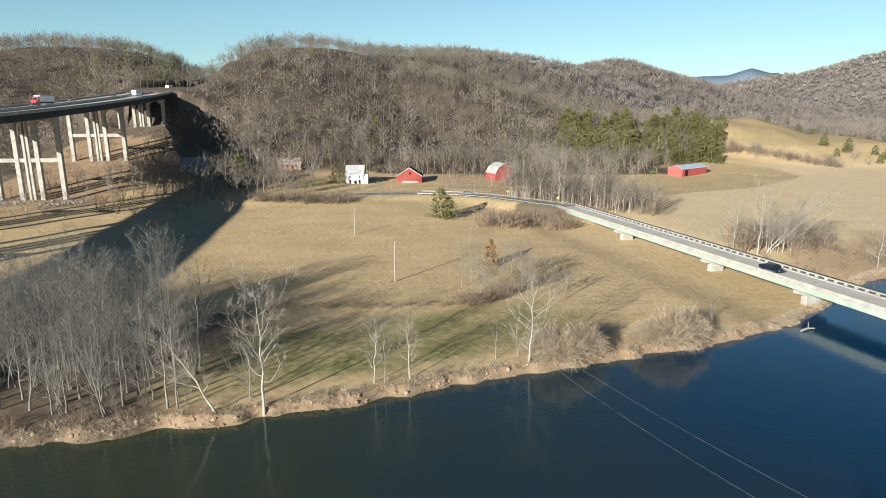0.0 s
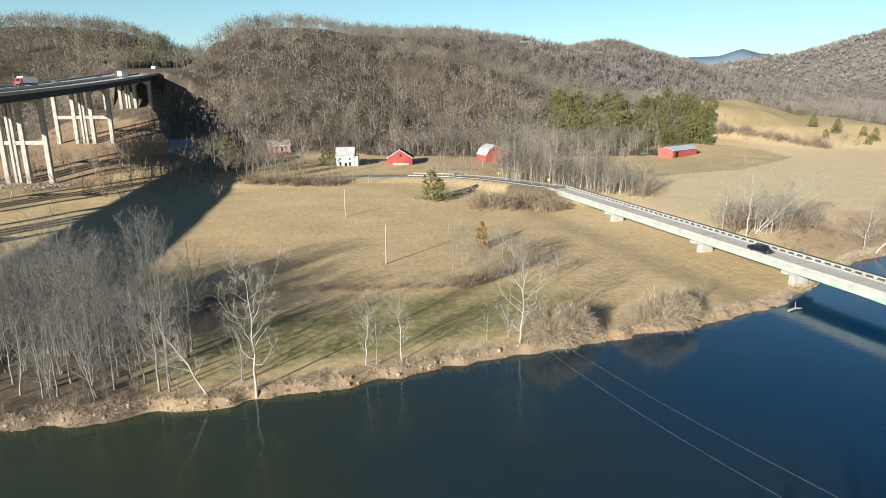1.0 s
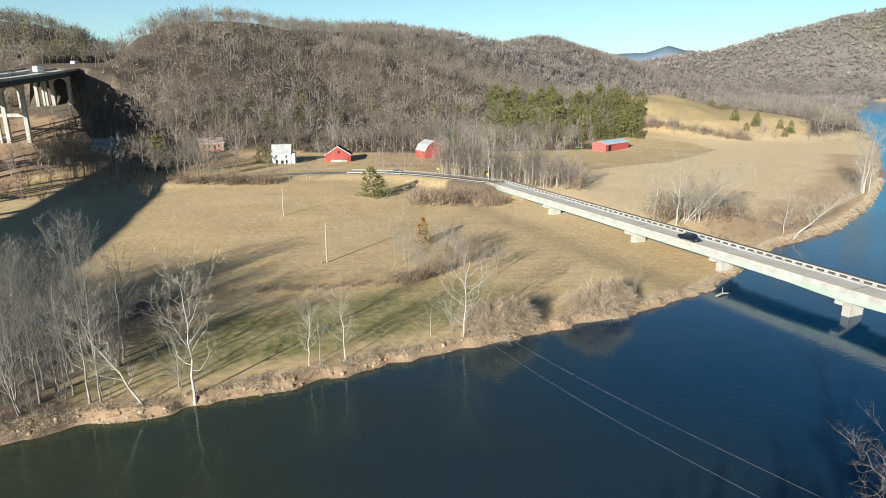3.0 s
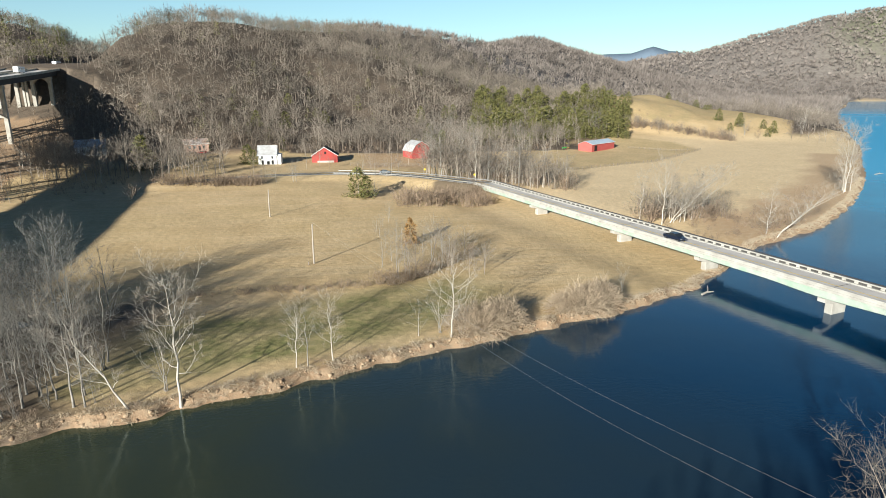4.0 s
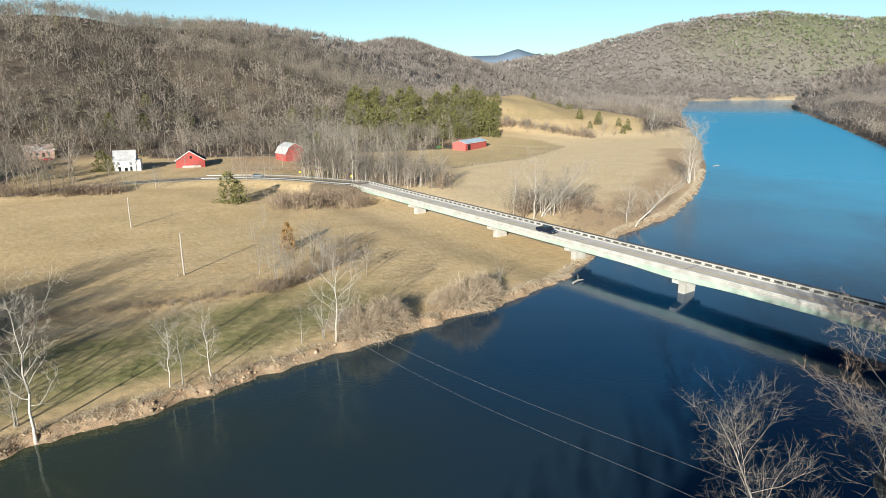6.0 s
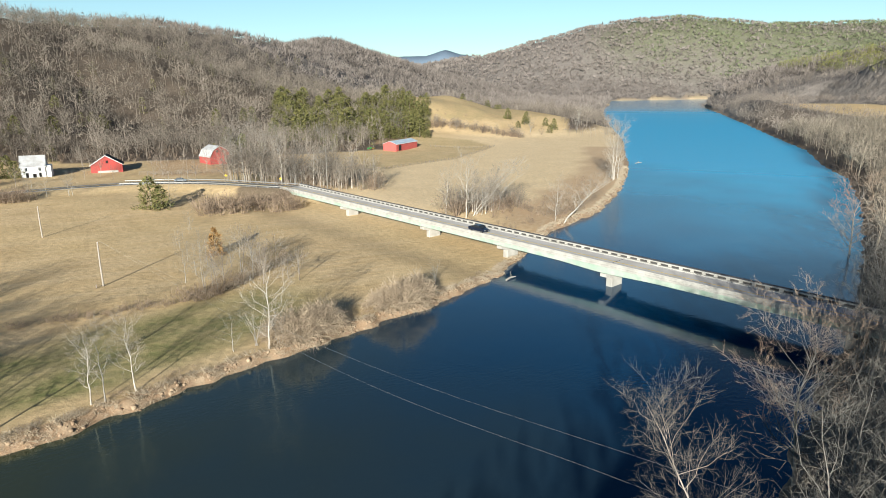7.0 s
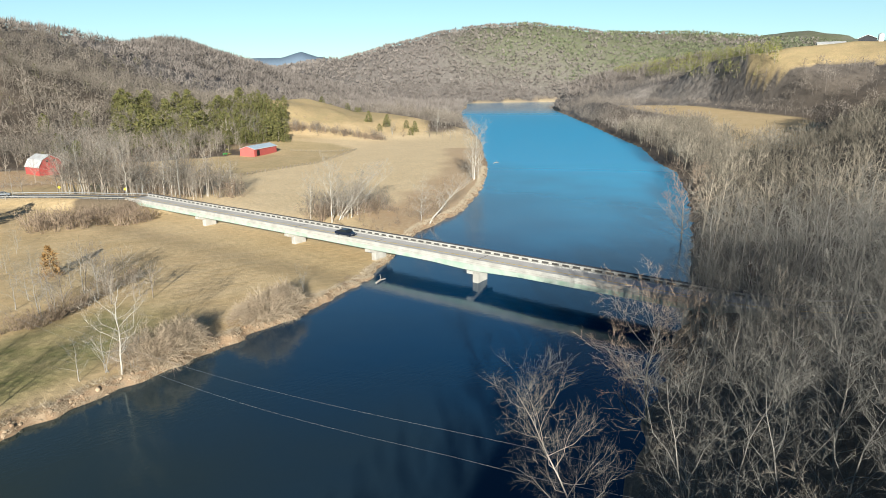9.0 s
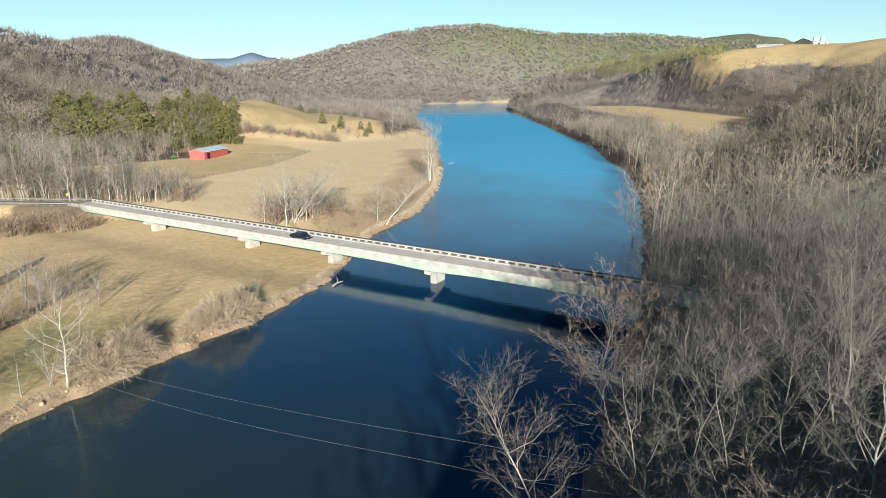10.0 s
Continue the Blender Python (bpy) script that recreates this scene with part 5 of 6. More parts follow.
# thicket by the bridge end, hedge rows and road-side brush
for i in range(125):
    f = R.uniform()
    one(slim if i % 4 else white[2] if i % 8 else bare, 30 + 48 * f + R.uniform(-5, 5), 259 - 34 * f + R.uniform(-2, 9), R.uniform(0.8, 1.45) * (1.05 - 0.2 * f), "leafless tree in the thicket by the bridge")
for i in range(46):
    f = R.uniform(0.3, 1.1)
    one(shrubs, 30 + 48 * f + R.uniform(-4, 4), 260 - 34 * f + R.uniform(-1, 9), R.uniform(1.4, 2.4))
for i in range(115):
    f = R.uniform()
    x = -42 + 68 * f
    one(shrubs, x, 117.5 + 3 * f + 20 * max(0.0, f - 0.72) / 0.28 * 0.9 + R.uniform(-1.2, 1.2), R.uniform(0.35, 0.55) if f < 0.62 else R.uniform(0.7, 1.2))
for i in range(26):
    one(bare[3] if i % 2 else slim, 3 + R.uniform(0, 24), 122 + R.uniform(0, 24), R.uniform(0.45, 0.8), "small leafless tree in the hedge row")
for i in range(7):
    one(bare[3], 6 + R.uniform(-2, 3), 150 + 6 * i, R.uniform(0.35, 0.55), "small leafless tree in the hedge row")
for i in range(64):
    one(shrubs, 12 + R.uniform(0, 30), 203 + R.uniform(-3, 14), R.uniform(1.1, 1.8))
for i in range(40):
    x = R.uniform(-76, -36)
    one(shrubs, x, 246 + 0.14 * (x + 66) + R.uniform(-2, 6), R.uniform(0.7, 1.3))
for i in range(14):
    one(bare[3], R.uniform(-70, 20), 256 + R.uniform(-4, 3), R.uniform(0.5, 0.8), "small leafless tree beside the country road")
for i in range(26):
    one(shrubs, R.uniform(130, 330), 408 + R.uniform(0, 60), R.uniform(0.8, 1.5))
for i in range(40):
    one(shrubs, R.uniform(78, 128), 150 + R.uniform(-25, 15) + 0.4 * R.uniform(0, 40), R.uniform(0.35, 0.8))
for i in range(46):
    f = R.uniform()
    p = on_bridge(-200 + 16 * f, (-1 if i % 2 else 1) * R.uniform(5, 10.5))
    one(shrubs, p[0], p[1], R.uniform(0.8, 1.5))
# wood's edge close behind the farm
for i in range(190):
    x = R.uniform(-120, 135)
    one(slim, x, 344 + R.uniform(0, 52) + 0.1 * max(0, x), R.uniform(0.75, 1.2))
for i in range(150):
    x = R.uniform(-125, 130)
    one(shrubs, x, 341 + R.uniform(0, 40) + 0.1 * max(0, x), R.uniform(0.8, 1.6))
for i in range(90):
    one(slim, R.uniform(-150, -84), R.uniform(258, 345), R.uniform(0.7, 1.1))
for i in range(90):
    one(shrubs, R.uniform(-190, -75), R.uniform(222, 300), R.uniform(0.7, 1.5))
for i in range(80):
    x = R.uniform(-76, -38)
    one(shrubs, x, 247 + R.uniform(-3, 5), R.uniform(0.8, 1.5))
for i in range(34):
    one(shrubs, 12 + R.uniform(0, 32), 205 + R.uniform(-3, 12), R.uniform(1.0, 1.6))
for i in range(20):
    one(slim, R.uniform(-65, 90), R.uniform(268, 300), R.uniform(0.45, 0.75))
for i in range(100):
    one(shrubs if i % 5 else slim, R.uniform(-208, -138), R.uniform(285, 385), R.uniform(0.6, 1.3) if i % 5 else R.uniform(0.4, 0.7))
# scrub on the clay bank beyond the bridge
for i in range(85):
    f = R.uniform()
    one(shrubs, 102 + 70 * f + R.uniform(-6, 6), 146 + 52 * f + R.uniform(2, 16), R.uniform(0.3, 0.75))
for i in range(12):
    one(white[2] if i % 2 else bare, 83 + R.uniform(0, 18), 164 + R.uniform(0, 8), R.uniform(0.55, 0.95), "leafless brushy tree behind the white sycamores")
for i in range(13):
    one(cedar, *(lambda a, r: (r * math.sin(a), r * math.cos(a)))(radians(R.uniform(-14, 9)), R.uniform(365, 470)), R.uniform(0.7, 1.1), "dark green cedar in the bare hillside woods")
for i in range(170):
    a, r = radians(R.uniform(23.5, 33)), 474 + R.uniform(0, 9)
    one(shrubs if i % 3 else slim, r * math.sin(a), r * math.cos(a), R.uniform(1.1, 2.0) if i % 3 else R.uniform(0.4, 0.7))
# cedar grove behind the red shed
for i in range(235):
    k = R.uniform()
    a, r = radians(10.5 + 13.8 * k ** 0.7), 402 + 28 * k + 120 * R.uniform() ** 1.2
    one(cedar, r * math.sin(a), r * math.cos(a), R.uniform(0.85, 1.6) * (1.12 - 0.45 * k))
for i in range(18):
    a, r = radians(R.uniform(9, 22)), 415 + R.uniform(0, 110)
    one(slim, r * math.sin(a), r * math.cos(a), R.uniform(0.7, 1.0), "leafless tree among the cedars")
for i in range(14):
    a = 24.5 + 12 * R.uniform()
    a, r = radians(a), (610 if a < 31 else 500) + R.uniform(0, 40)
    one(cedar, r * math.sin(a), r * math.cos(a), R.uniform(0.5, 0.85))

# the near bank: trees under and beside the camera
spots = []
for i in range(4000):
    x, y = R.uniform(8, 160), R.uniform(-40, 100)
    z, g, h = (float(v[0]) for v in ground(np.array([x]), np.array([y])))
    a, r = math.degrees(math.atan2(x, y)), math.hypot(x, y)
    if g < 2.5 or g > 85 or a < 38 or a > 84 or r < 33 or r > 150 or segment_gap(np.array([x]), np.array([y]), ROAD2)[0][0] < 7:
        continue
    if a < 63 and r < 66:
        continue
    if any(math.hypot(x - p, y - q) < (4.3 if r < 100 else 5.0) for p, q in spots):
        continue
    spots.append((x, y))
    kind = R.uniform()
    if g < 14 and kind < 0.13:
        one(white, x, y, R.uniform(0.7, 1.0), "pale sycamore among the near bank's trees")
    elif r < 88:
        one(close, x, y, R.uniform(0.7, 1.05))
    elif kind < 0.55:
        one(bare, x, y, R.uniform(0.85, 1.2), "leafless tree on the wooded near bank")
    else:
        one(twiggy, x, y, R.uniform(0.85, 1.2), "leafless tree on the wooded near bank")
    if r < 110 and kind > 0.45:
        one(sapling, x + R.uniform(-2, 2), y + R.uniform(-2, 2), R.uniform(0.6, 1.1))
for key, forms, mats, label in (("tree", mid_bare, (bark, twig), "leafless trees at the hill's foot and in the thickets"), ("shrub", far_shrubs, (brush_twig, brush_twig), "dry brown brush along the road and field edges")):
    rows = np.array(LATER[key])
    scatter("thicket_trees" if key == "tree" else "brush", forms, rows[:, 0], rows[:, 1], rng, mats, rows[:, 2] * 0.95, rows[:, 2] * 1.05, label, "trees" if key == "tree" else "brush")
near_pale = tree("sycamore", grow(rng, 18.5, 0.2, 24, 9, 6, (7, 4, 0), sub=3, twig_len=0.062, up=0.3, thick=0.0075, clear=0.34, gnarl=0.04, twig_wide=0.0006, lean=(-0.26, 0.32)), (ash_bark, near_twig), "pale slender sycamore leaning from the near bank")
near_pale.matrix_basis = standing(34.8, 23.4, 0, 1.0)
one(rusty, 54.5, 33.0, 1.0, turn=30)
one(rusty, 150.0, 86.0, 1.1, turn=70)
for root in (*bare, *close, *sapling, *slim, *twiggy, *white, rusty, *shrubs, willow, *cedar, ragged):
    for o in (*root.children_recursive, root):
        bpy.data.objects.remove(o)

# woods on the near side farther off, and the unseen trees behind the camera that shade the bank
x, y = sprinkle(rng, 2700, 36, 84, 150, 560, lambda x, y, z, g, h: (segment_gap(x, y, RIGHT)[0] < segment_gap(x, y, LEFT)[0]) & (g > 2) & (woods(x, y, h, g) > 0.5) & ((g > 85) | (np.hypot(x, y) > 150)))
scatter("near_side_woods", wide_bare, x, y, rng, (wood_twig, wood_twig), 0.8, 1.5, "leafless woods along the near river bank and slope", "woods")
x, y = sprinkle(rng, 5000, 36, 84, 560, 1180, lambda x, y, z, g, h: (segment_gap(x, y, RIGHT)[0] < segment_gap(x, y, LEFT)[0]) & (g > 2) & (woods(x, y, h, g) > 0.5))
scatter("near_side_woods", mist_bare, x, y, rng, (far_wood, mid_wood), 0.7, 1.05, "leafless woods on the slope below the golden hill", "woods")
# woods on the ridge behind the camera, whose shade falls over the bank and the river
x, y = sprinkle(rng, 2600, 60, 330, 45, 330, lambda x, y, z, g, h: (g > 4) & (y < 15 + 0.25 * x) & (segment_gap(x, y, RIGHT)[0] < 150) & (x > -260) & ((np.degrees(np.arctan2(x, y)) % 360) > 86))
scatter("near_side_woods", shade_bare, x[:900], y[:900], rng, (bark, twig), 0.45, 0.7, "leafless woods on the slope above the near bank", "woods")

# dry grass hanging over the banks
x, y = [], []
for a, b in zip(LEFT[2:13], LEFT[3:14]):
    m = int(np.linalg.norm(b - a) * 26)
    k = R.uniform(0, 1, m)
    d = (b - a) / np.linalg.norm(b - a)
    off = R.uniform(-0.9, 2.6, m)
    x.append(a[0] + k * (b[0] - a[0]) - d[1] * off)
    y.append(a[1] + k * (b[1] - a[1]) + d[0] * off)
tuft = []
for i in range(4):
    w = Wood()
    s = R.normal(size=(11, 3)) * (0.22, 0.22, 0.0)
    w.slivers(s, s + R.normal(size=(11, 3)) * (0.4, 0.4, 0.1) + (0, 0, 0.48), np.full(11, 0.02), R)
    tuft.append((w.arrays(), w.arrays()))
xx, yy = np.concatenate(x), np.concatenate(y)
keep = (ground(xx, yy)[1] > 0.2) & (ripple(xx, yy, 1.1, 2.0) > -0.35)
xx, yy = xx[keep], yy[keep]
v, t, n = [], [], 0
zz = ground(xx, yy)[0]
for i in range(4):
    sel = np.arange(i, len(xx), 4)
    p, q = tuft[i][0]
    v.append((p[None] * R.uniform(0.6, 1.3, len(sel))[:, None, None] + np.stack([xx[sel], yy[sel], zz[sel] - 0.05], 1)[:, None]).reshape(-1, 3))
    t.append((q[None] + (np.arange(len(sel)) * len(p))[:, None, None] + n).reshape(-1, 3))
    n += len(sel) * len(p)
tagged(new("bank_grass", raw_mesh("bank_grass", np.concatenate(v), np.concatenate(t), dry_grass)), "dry straw-coloured grass hanging over the river bank", "grass", kind="stuff")


# clods and grassy lumps along the broken edge of the bank
ball = bmesh.new()
bmesh.ops.create_icosphere(ball, subdivisions=1, radius=1.0)
bv = np.array([q.co[:] for q in ball.verts])
bt = np.array([[q.index for q in p.verts] for p in ball.faces])
ball.free()
x, y = [], []
for a, b in zip(LEFT[2:13], LEFT[3:14]):
    m = int(np.linalg.norm(b - a) * 8)
    k, d, off = R.uniform(0, 1, m), (b - a) / np.linalg.norm(b - a), R.uniform(-1.2, 1.9, m)
    x.append(a[0] + k * (b[0] - a[0]) - d[1] * off)
    y.append(a[1] + k * (b[1] - a[1]) + d[0] * off)
xx, yy = np.concatenate(x), np.concatenate(y)
zz, gg, _ = ground(xx, yy)
keep = (gg > -0.1) & (gg < 1.7)
xx, yy, zz = xx[keep], yy[keep], zz[keep]
big = 0.1 + 0.24 * R.uniform(0, 1, len(xx)) ** 2
lump = (1 + 0.25 * R.normal(size=(len(xx), len(bv), 1))) * bv[None] * big[:, None, None] * np.array((1.2, 1.2, 1.0)) + np.stack([xx, yy, zz - 0.18], 1)[:, None]
tint = np.repeat(R.uniform(0, 1, len(xx)), len(bv))
tagged(new("bank_clods", raw_mesh("bank_clods", lump.reshape(-1, 3), (bt[None] + (np.arange(len(xx)) * len(bv))[:, None, None]).reshape(-1, 3), clod_mat, tint, True)), "crumbling clods of tan earth and matted grass on the river bank", "earth", kind="stuff")


# a still pool in the bank-side wood
k = np.linspace(0, 2 * np.pi, 25)[:-1]
rr = 1 + 0.18 * np.sin(2 * k + 1) + 0.1 * np.sin(5 * k)
pv = np.stack([-64 + 6.2 * rr * np.cos(k), 106 + 3.4 * rr * np.sin(k), np.full(24, 1.42)], 1)
pv = np.concatenate([[(-64, 106, 1.42)], pv])
pt = np.array([(0, i + 1, (i + 1) % 24 + 1) for i in range(24)])
tagged(new("pool", raw_mesh("pool", pv, pt, bpy.data.materials["muddy_river"])), "small blue pool of still water in the woods", "pool", kind="structure")


# ---- farm buildings ----
def gable_house(name, at, turn, wide, deep, eave, ridge, wall, roof, label, category="house", over=0.4, trim=None, windows=(), doors=(), chimney=None, along="x"):
    """Walls with a pitched roof whose ridge runs along x or y. Front faces local -y. windows/doors: (x, z0, width, height) on the front."""
    h = thing(name, at, turn, label, category)
    w, d = wide / 2, deep / 2
    if along == "x":
        outline = [(-d, -1.0), (d, -1.0), (d, eave), (0, ridge), (-d, eave)]
        body = prism(outline, -w, w)
        bmesh.ops.rotate(body, cent=(0, 0, 0), matrix=Matrix.Rotation(radians(90), 3, "Z"), verts=body.verts)
        span, length = d, w
    else:
        outline = [(-w, -1.0), (w, -1.0), (w, eave), (0, ridge), (-w, eave)]
        body = prism(outline, -d, d)
        span, length = w, d
    part("wall", body, wall, h)
    slope = math.atan2(ridge - eave, span)
    for side in (-1, 1):
        run = span + over
        z_low = ridge - run * math.tan(slope)
        lift = 0.05
        pts = [(0, ridge + lift), (side * run, z_low + lift), (side * run, z_low + lift + 0.14), (0, ridge + lift + 0.14)]
        bm = prism(pts, -length - over, length + over)
        if along == "x":
            bmesh.ops.rotate(bm, cent=(0, 0, 0), matrix=Matrix.Rotation(radians(90), 3, "Z"), verts=bm.verts)
        part("roof", bm, roof, h)
        # standing seams
        bm = bmesh.new()
        count = int(length * 2 / 0.9)
        for i in range(count + 1):
            y = -length + i * 2 * length / count
            tube(bm, [(0, y, ridge + lift + 0.15), (side * run, y, z_low + lift + 0.15)], 0.03, 4)
        if along == "x":
            bmesh.ops.rotate(bm, cent=(0, 0, 0), matrix=Matrix.Rotation(radians(90), 3, "Z"), verts=bm.verts)
        part("roof_seams", bm, roof, h)
    if trim:
        if along == "y":
            for side in (-1, 1):
                run = span + over
                z_low = ridge - run * math.tan(slope)
                pts = [(0, ridge + 0.02), (side * run, z_low + 0.02), (side * run, z_low + 0.26), (0, ridge + 0.26)]
                part("barge_board", prism(pts, -length - over - 0.06, -length - over - 0.01), trim, h, "white painted barge board")
        else:
            part("fascia", boxes((-w - over, w + over, -d - over - 0.05, -d - over - 0.01, eave - over * math.tan(slope) - 0.05, eave - over * math.tan(slope) + 0.17)), trim, h)
    for x, z, a, c in windows:
        win = part("window", boxes((x - a / 2 - 0.08, x + a / 2 + 0.08, -d - 0.06, -d + 0.02, z - 0.08, z + c + 0.08)), trim or white_paint, h)
        part("pane", boxes((x - a / 2, x + a / 2, -d - 0.075, -d - 0.06, z, z + c)), glass_dark, win)
        part("glazing_bar", boxes((x - 0.03, x + 0.03, -d - 0.085, -d - 0.075, z, z + c)), trim or white_paint, win)
    for x, z, a, c in doors:
        part("door", boxes((x - a / 2, x + a / 2, -d - 0.07, -d + 0.02, z, z + c)), blackish, h, "dark doorway")
    if chimney:
        part("chimney", boxes((chimney - 0.4, chimney + 0.4, -0.4, 0.4, eave, ridge + 0.9)), pink_brick, h)
    return h


def facing(x, y, extra=0.0):
    """Turn by which a front looks back at the camera."""
    return -math.degrees(math.atan2(x, y)) + extra


def sit(x, y, drop=0.0):
    return (x, y, height(x, y) - drop)


gable_house("farmhouse", sit(-83.5, 336.5), facing(-83.5, 336.5, 6), 11.5, 7.0, 3.3, 5.6, pink_brick, rusty_roof, "small pale brick farmhouse with a rust-stained tin roof", trim=white_paint,
            windows=((-3.6, 0.9, 1.0, 1.4), (-1.2, 0.9, 1.0, 1.4), (3.4, 0.9, 1.0, 1.4)), doors=((1.2, 0.0, 1.0, 2.1),), chimney=0.5)
white_house = gable_house("white_farmhouse", sit(-43.3, 306.5), facing(-43.3, 306.5, -8), 8.6, 8.0, 4.6, 8.6, white_paint, tin, "tall white boarded farmhouse with a grey tin roof", trim=white_paint,
                          windows=((-2.4, 2.6, 0.9, 1.4), (2.4, 2.6, 0.9, 1.4)), doors=((-2.2, 0.0, 1.0, 2.0), (0.4, 0.0, 1.3, 1.5), (2.4, 0.0, 0.9, 1.9)))
part("lean_to", boxes((4.35, 6.3, -3.4, 3.0, -1, 4.6)), white_paint, white_house, "white side room")
red_house = gable_house("red_garage", sit(-16.6, 313.5), facing(-16.6, 313.5, -4), 12.4, 9.5, 3.2, 7.2, red_paint, dark_roof, "red gabled outbuilding with white barge boards", "outbuilding", 0.5, trim=white_paint,
                        doors=((0.4, 3.9, 1.0, 1.2),), along="y")
part("stone_plinth", boxes((-3.6, 4.4, -4.95, -4.76, -0.6, 0.7)), pale_concrete, red_house, "pale stone plinth")


def make_barn():
    x, y = 30.5, 325.5
    b = thing("barn", sit(x, y), facing(x, y, 27), "red gambrel-roofed barn with a weathered tin roof", "barn")
    prof = [(-5.7, 3.4), (-3.7, 6.6), (0, 8.6), (3.7, 6.6), (5.7, 3.4)]
    part("wall", prism([(-5.5, -1.0), (5.5, -1.0)] + [(px * 0.965, pz - 0.12) for px, pz in reversed(prof)], -5.5, 5.5), red_paint, b)
    for i in range(4):
        (x0, z0), (x1, z1) = prof[i], prof[i + 1]
        part("roof", prism([(x0, z0), (x1, z1), (x1, z1 + 0.14), (x0, z0 + 0.14)], -5.9, 5.9), tin, b, "weathered grey tin roof slope")
    for px, pz in ((-1.5, 5.6), (1.5, 5.6)):
        part("window", boxes((px - 0.5, px + 0.5, -5.56, -5.48, pz, pz + 1.1)), blackish, b)
    part("door", boxes((-1.7, 1.7, -5.57, -5.48, -0.2, 3.4)), red_fresh, b, "closed red sliding door")
    # boards
    for i in range(19):
        px = -4.3 + i * 0.478
        part("board", boxes((px - 0.21, px + 0.21, -5.53, -5.49, -0.9, 3.2)), red_paint, b)


make_barn()


def make_shed():
    a, c, e = np.array((131.1, 355.4)), np.array((135.0, 345.8)), np.array((158.5, 363.8))
    long, short = 25.5, 9.2
    d = (e - c) / np.linalg.norm(e - c)
    turn = math.degrees(math.atan2(d[1], d[0]))
    mid = c + d * long / 2 + np.array((-d[1], d[0])) * short / 2
    s = gable_house("red_shed", sit(*mid), turn, long, short, 4.0, 5.6, red_fresh, blue_tin, "long low red metal shed with a blue-grey roof", "shed", 0.35, trim=white_paint, doors=((-8.5, 0.0, 3.0, 3.2),))
    for i in range(13):
        x = -long / 2 + 1 + i * (long - 2) / 12
        part("siding_rib", boxes((x - 0.05, x + 0.05, -short / 2 - 0.04, -short / 2 - 0.005, 0, 3.8)), red_fresh, s)


make_shed()
gable_house("shaded_house", sit(-129, 322), facing(-129, 322, -6), 13, 8, 3.6, 6.6, white_paint, blue_tin, "house with a blue-grey roof in the hill's shade", windows=((-3, 1, 1, 1.3), (3, 1, 1, 1.3)), trim=white_paint, doors=((0, 0, 1.0, 2.1),))


def polar(a, r):
    return r * math.sin(radians(a)), r * math.cos(radians(a))


# farm on the golden hill beyond the near woods
x, y = polar(69.4, 905)
gable_house("poultry_house", sit(x, y), facing(x, y, 8), 30, 11, 2.6, 5.2, concrete, tin, "long low grey farm building on the hilltop", "farm building")
x, y = polar(71.7, 900)
gable_house("open_barn", sit(x, y), facing(x, y, -5), 17, 12, 3.8, 7.4, dark_steel, dark_roof, "dark open-sided barn on the hilltop", "barn", 1.0, trim=white_paint, along="y")
for i, (a, r, rad, tall) in enumerate(((72.5, 905, 3.0, 8.5), (72.95, 912, 2.6, 8.5), (73.3, 918, 1.8, 5.5))):
    x, y = polar(a, r)
    t = thing("storage_tank", sit(x, y), 0, "white cylindrical storage tank on the hilltop", "tank", "hilltop tanks")
    bm = bmesh.new()
    tube(bm, [(0, 0, -1), (0, 0, tall)], rad, 20)
    part("shell", bm, white_paint, t)
    bm = bmesh.new()
    tube(bm, [(0, 0, tall), (0, 0, tall + 1.6)], [rad, 0.3], 20)
    part("cone_roof", bm, tin, t)
    bm = bmesh.new()
    for k in (-0.25, 0.25):
        tube(bm, [(k, -rad - 0.1, 0), (k, -rad - 0.1, tall)], 0.05, 4)
    part("ladder", bm, galvanised, t)


# ---- poles, wires, fences, signs ----
def make_pole(x, y, tall, group="meadow poles"):
    p = thing("utility_pole", sit(x, y), 0, "weathered grey wooden utility pole standing in the meadow", "utility pole", group)
    bm = bmesh.new()
    tube(bm, [(0, 0, -1), (0, 0, tall * 0.5), (0.1, 0, tall)], [0.19, 0.17, 0.13], 8)
    part("shaft", bm, pole_wood, p)
    bm = bmesh.new()
    tube(bm, [(0.1, 0, tall - 0.3), (0.1, 0, tall + 0.15)], 0.05, 6)
    part("insulator", bm, white_paint, p)
    return p


make_pole(-11.2, 137.9, 9.2)
make_pole(-27.9, 190.9, 8.4)
for y in (0,):
    st = thing("guy_stake", sit(-12.4, 137.2), 0, "short dark stub beside the pole", "stake")
    part("stub", boxes((-0.12, 0.12, -0.12, 0.12, -0.3, 0.7), bevel=0.02), fence_wood, st)


def make_wire(points, label):
    w = tagged(new("power_wire"), label, "wire", "river power wires")
    P = [Vector(p) for p in points]
    fine = []
    for i in range(len(P) - 1):
        a, b, c, d = P[max(i - 1, 0)], P[i], P[i + 1], P[min(i + 2, len(P) - 1)]
        for k in range(10):
            s = k / 10
            fine.append(0.5 * (2 * b + (c - a) * s + (2 * a - 5 * b + 4 * c - d) * s * s + (3 * b - a - 3 * c + d) * s ** 3))
    fine.append(P[-1])
    bm = bmesh.new()
    tube(bm, [tuple(p) for p in fine], 0.0065, 5)
    part("conductor", bm, wire_metal, w)


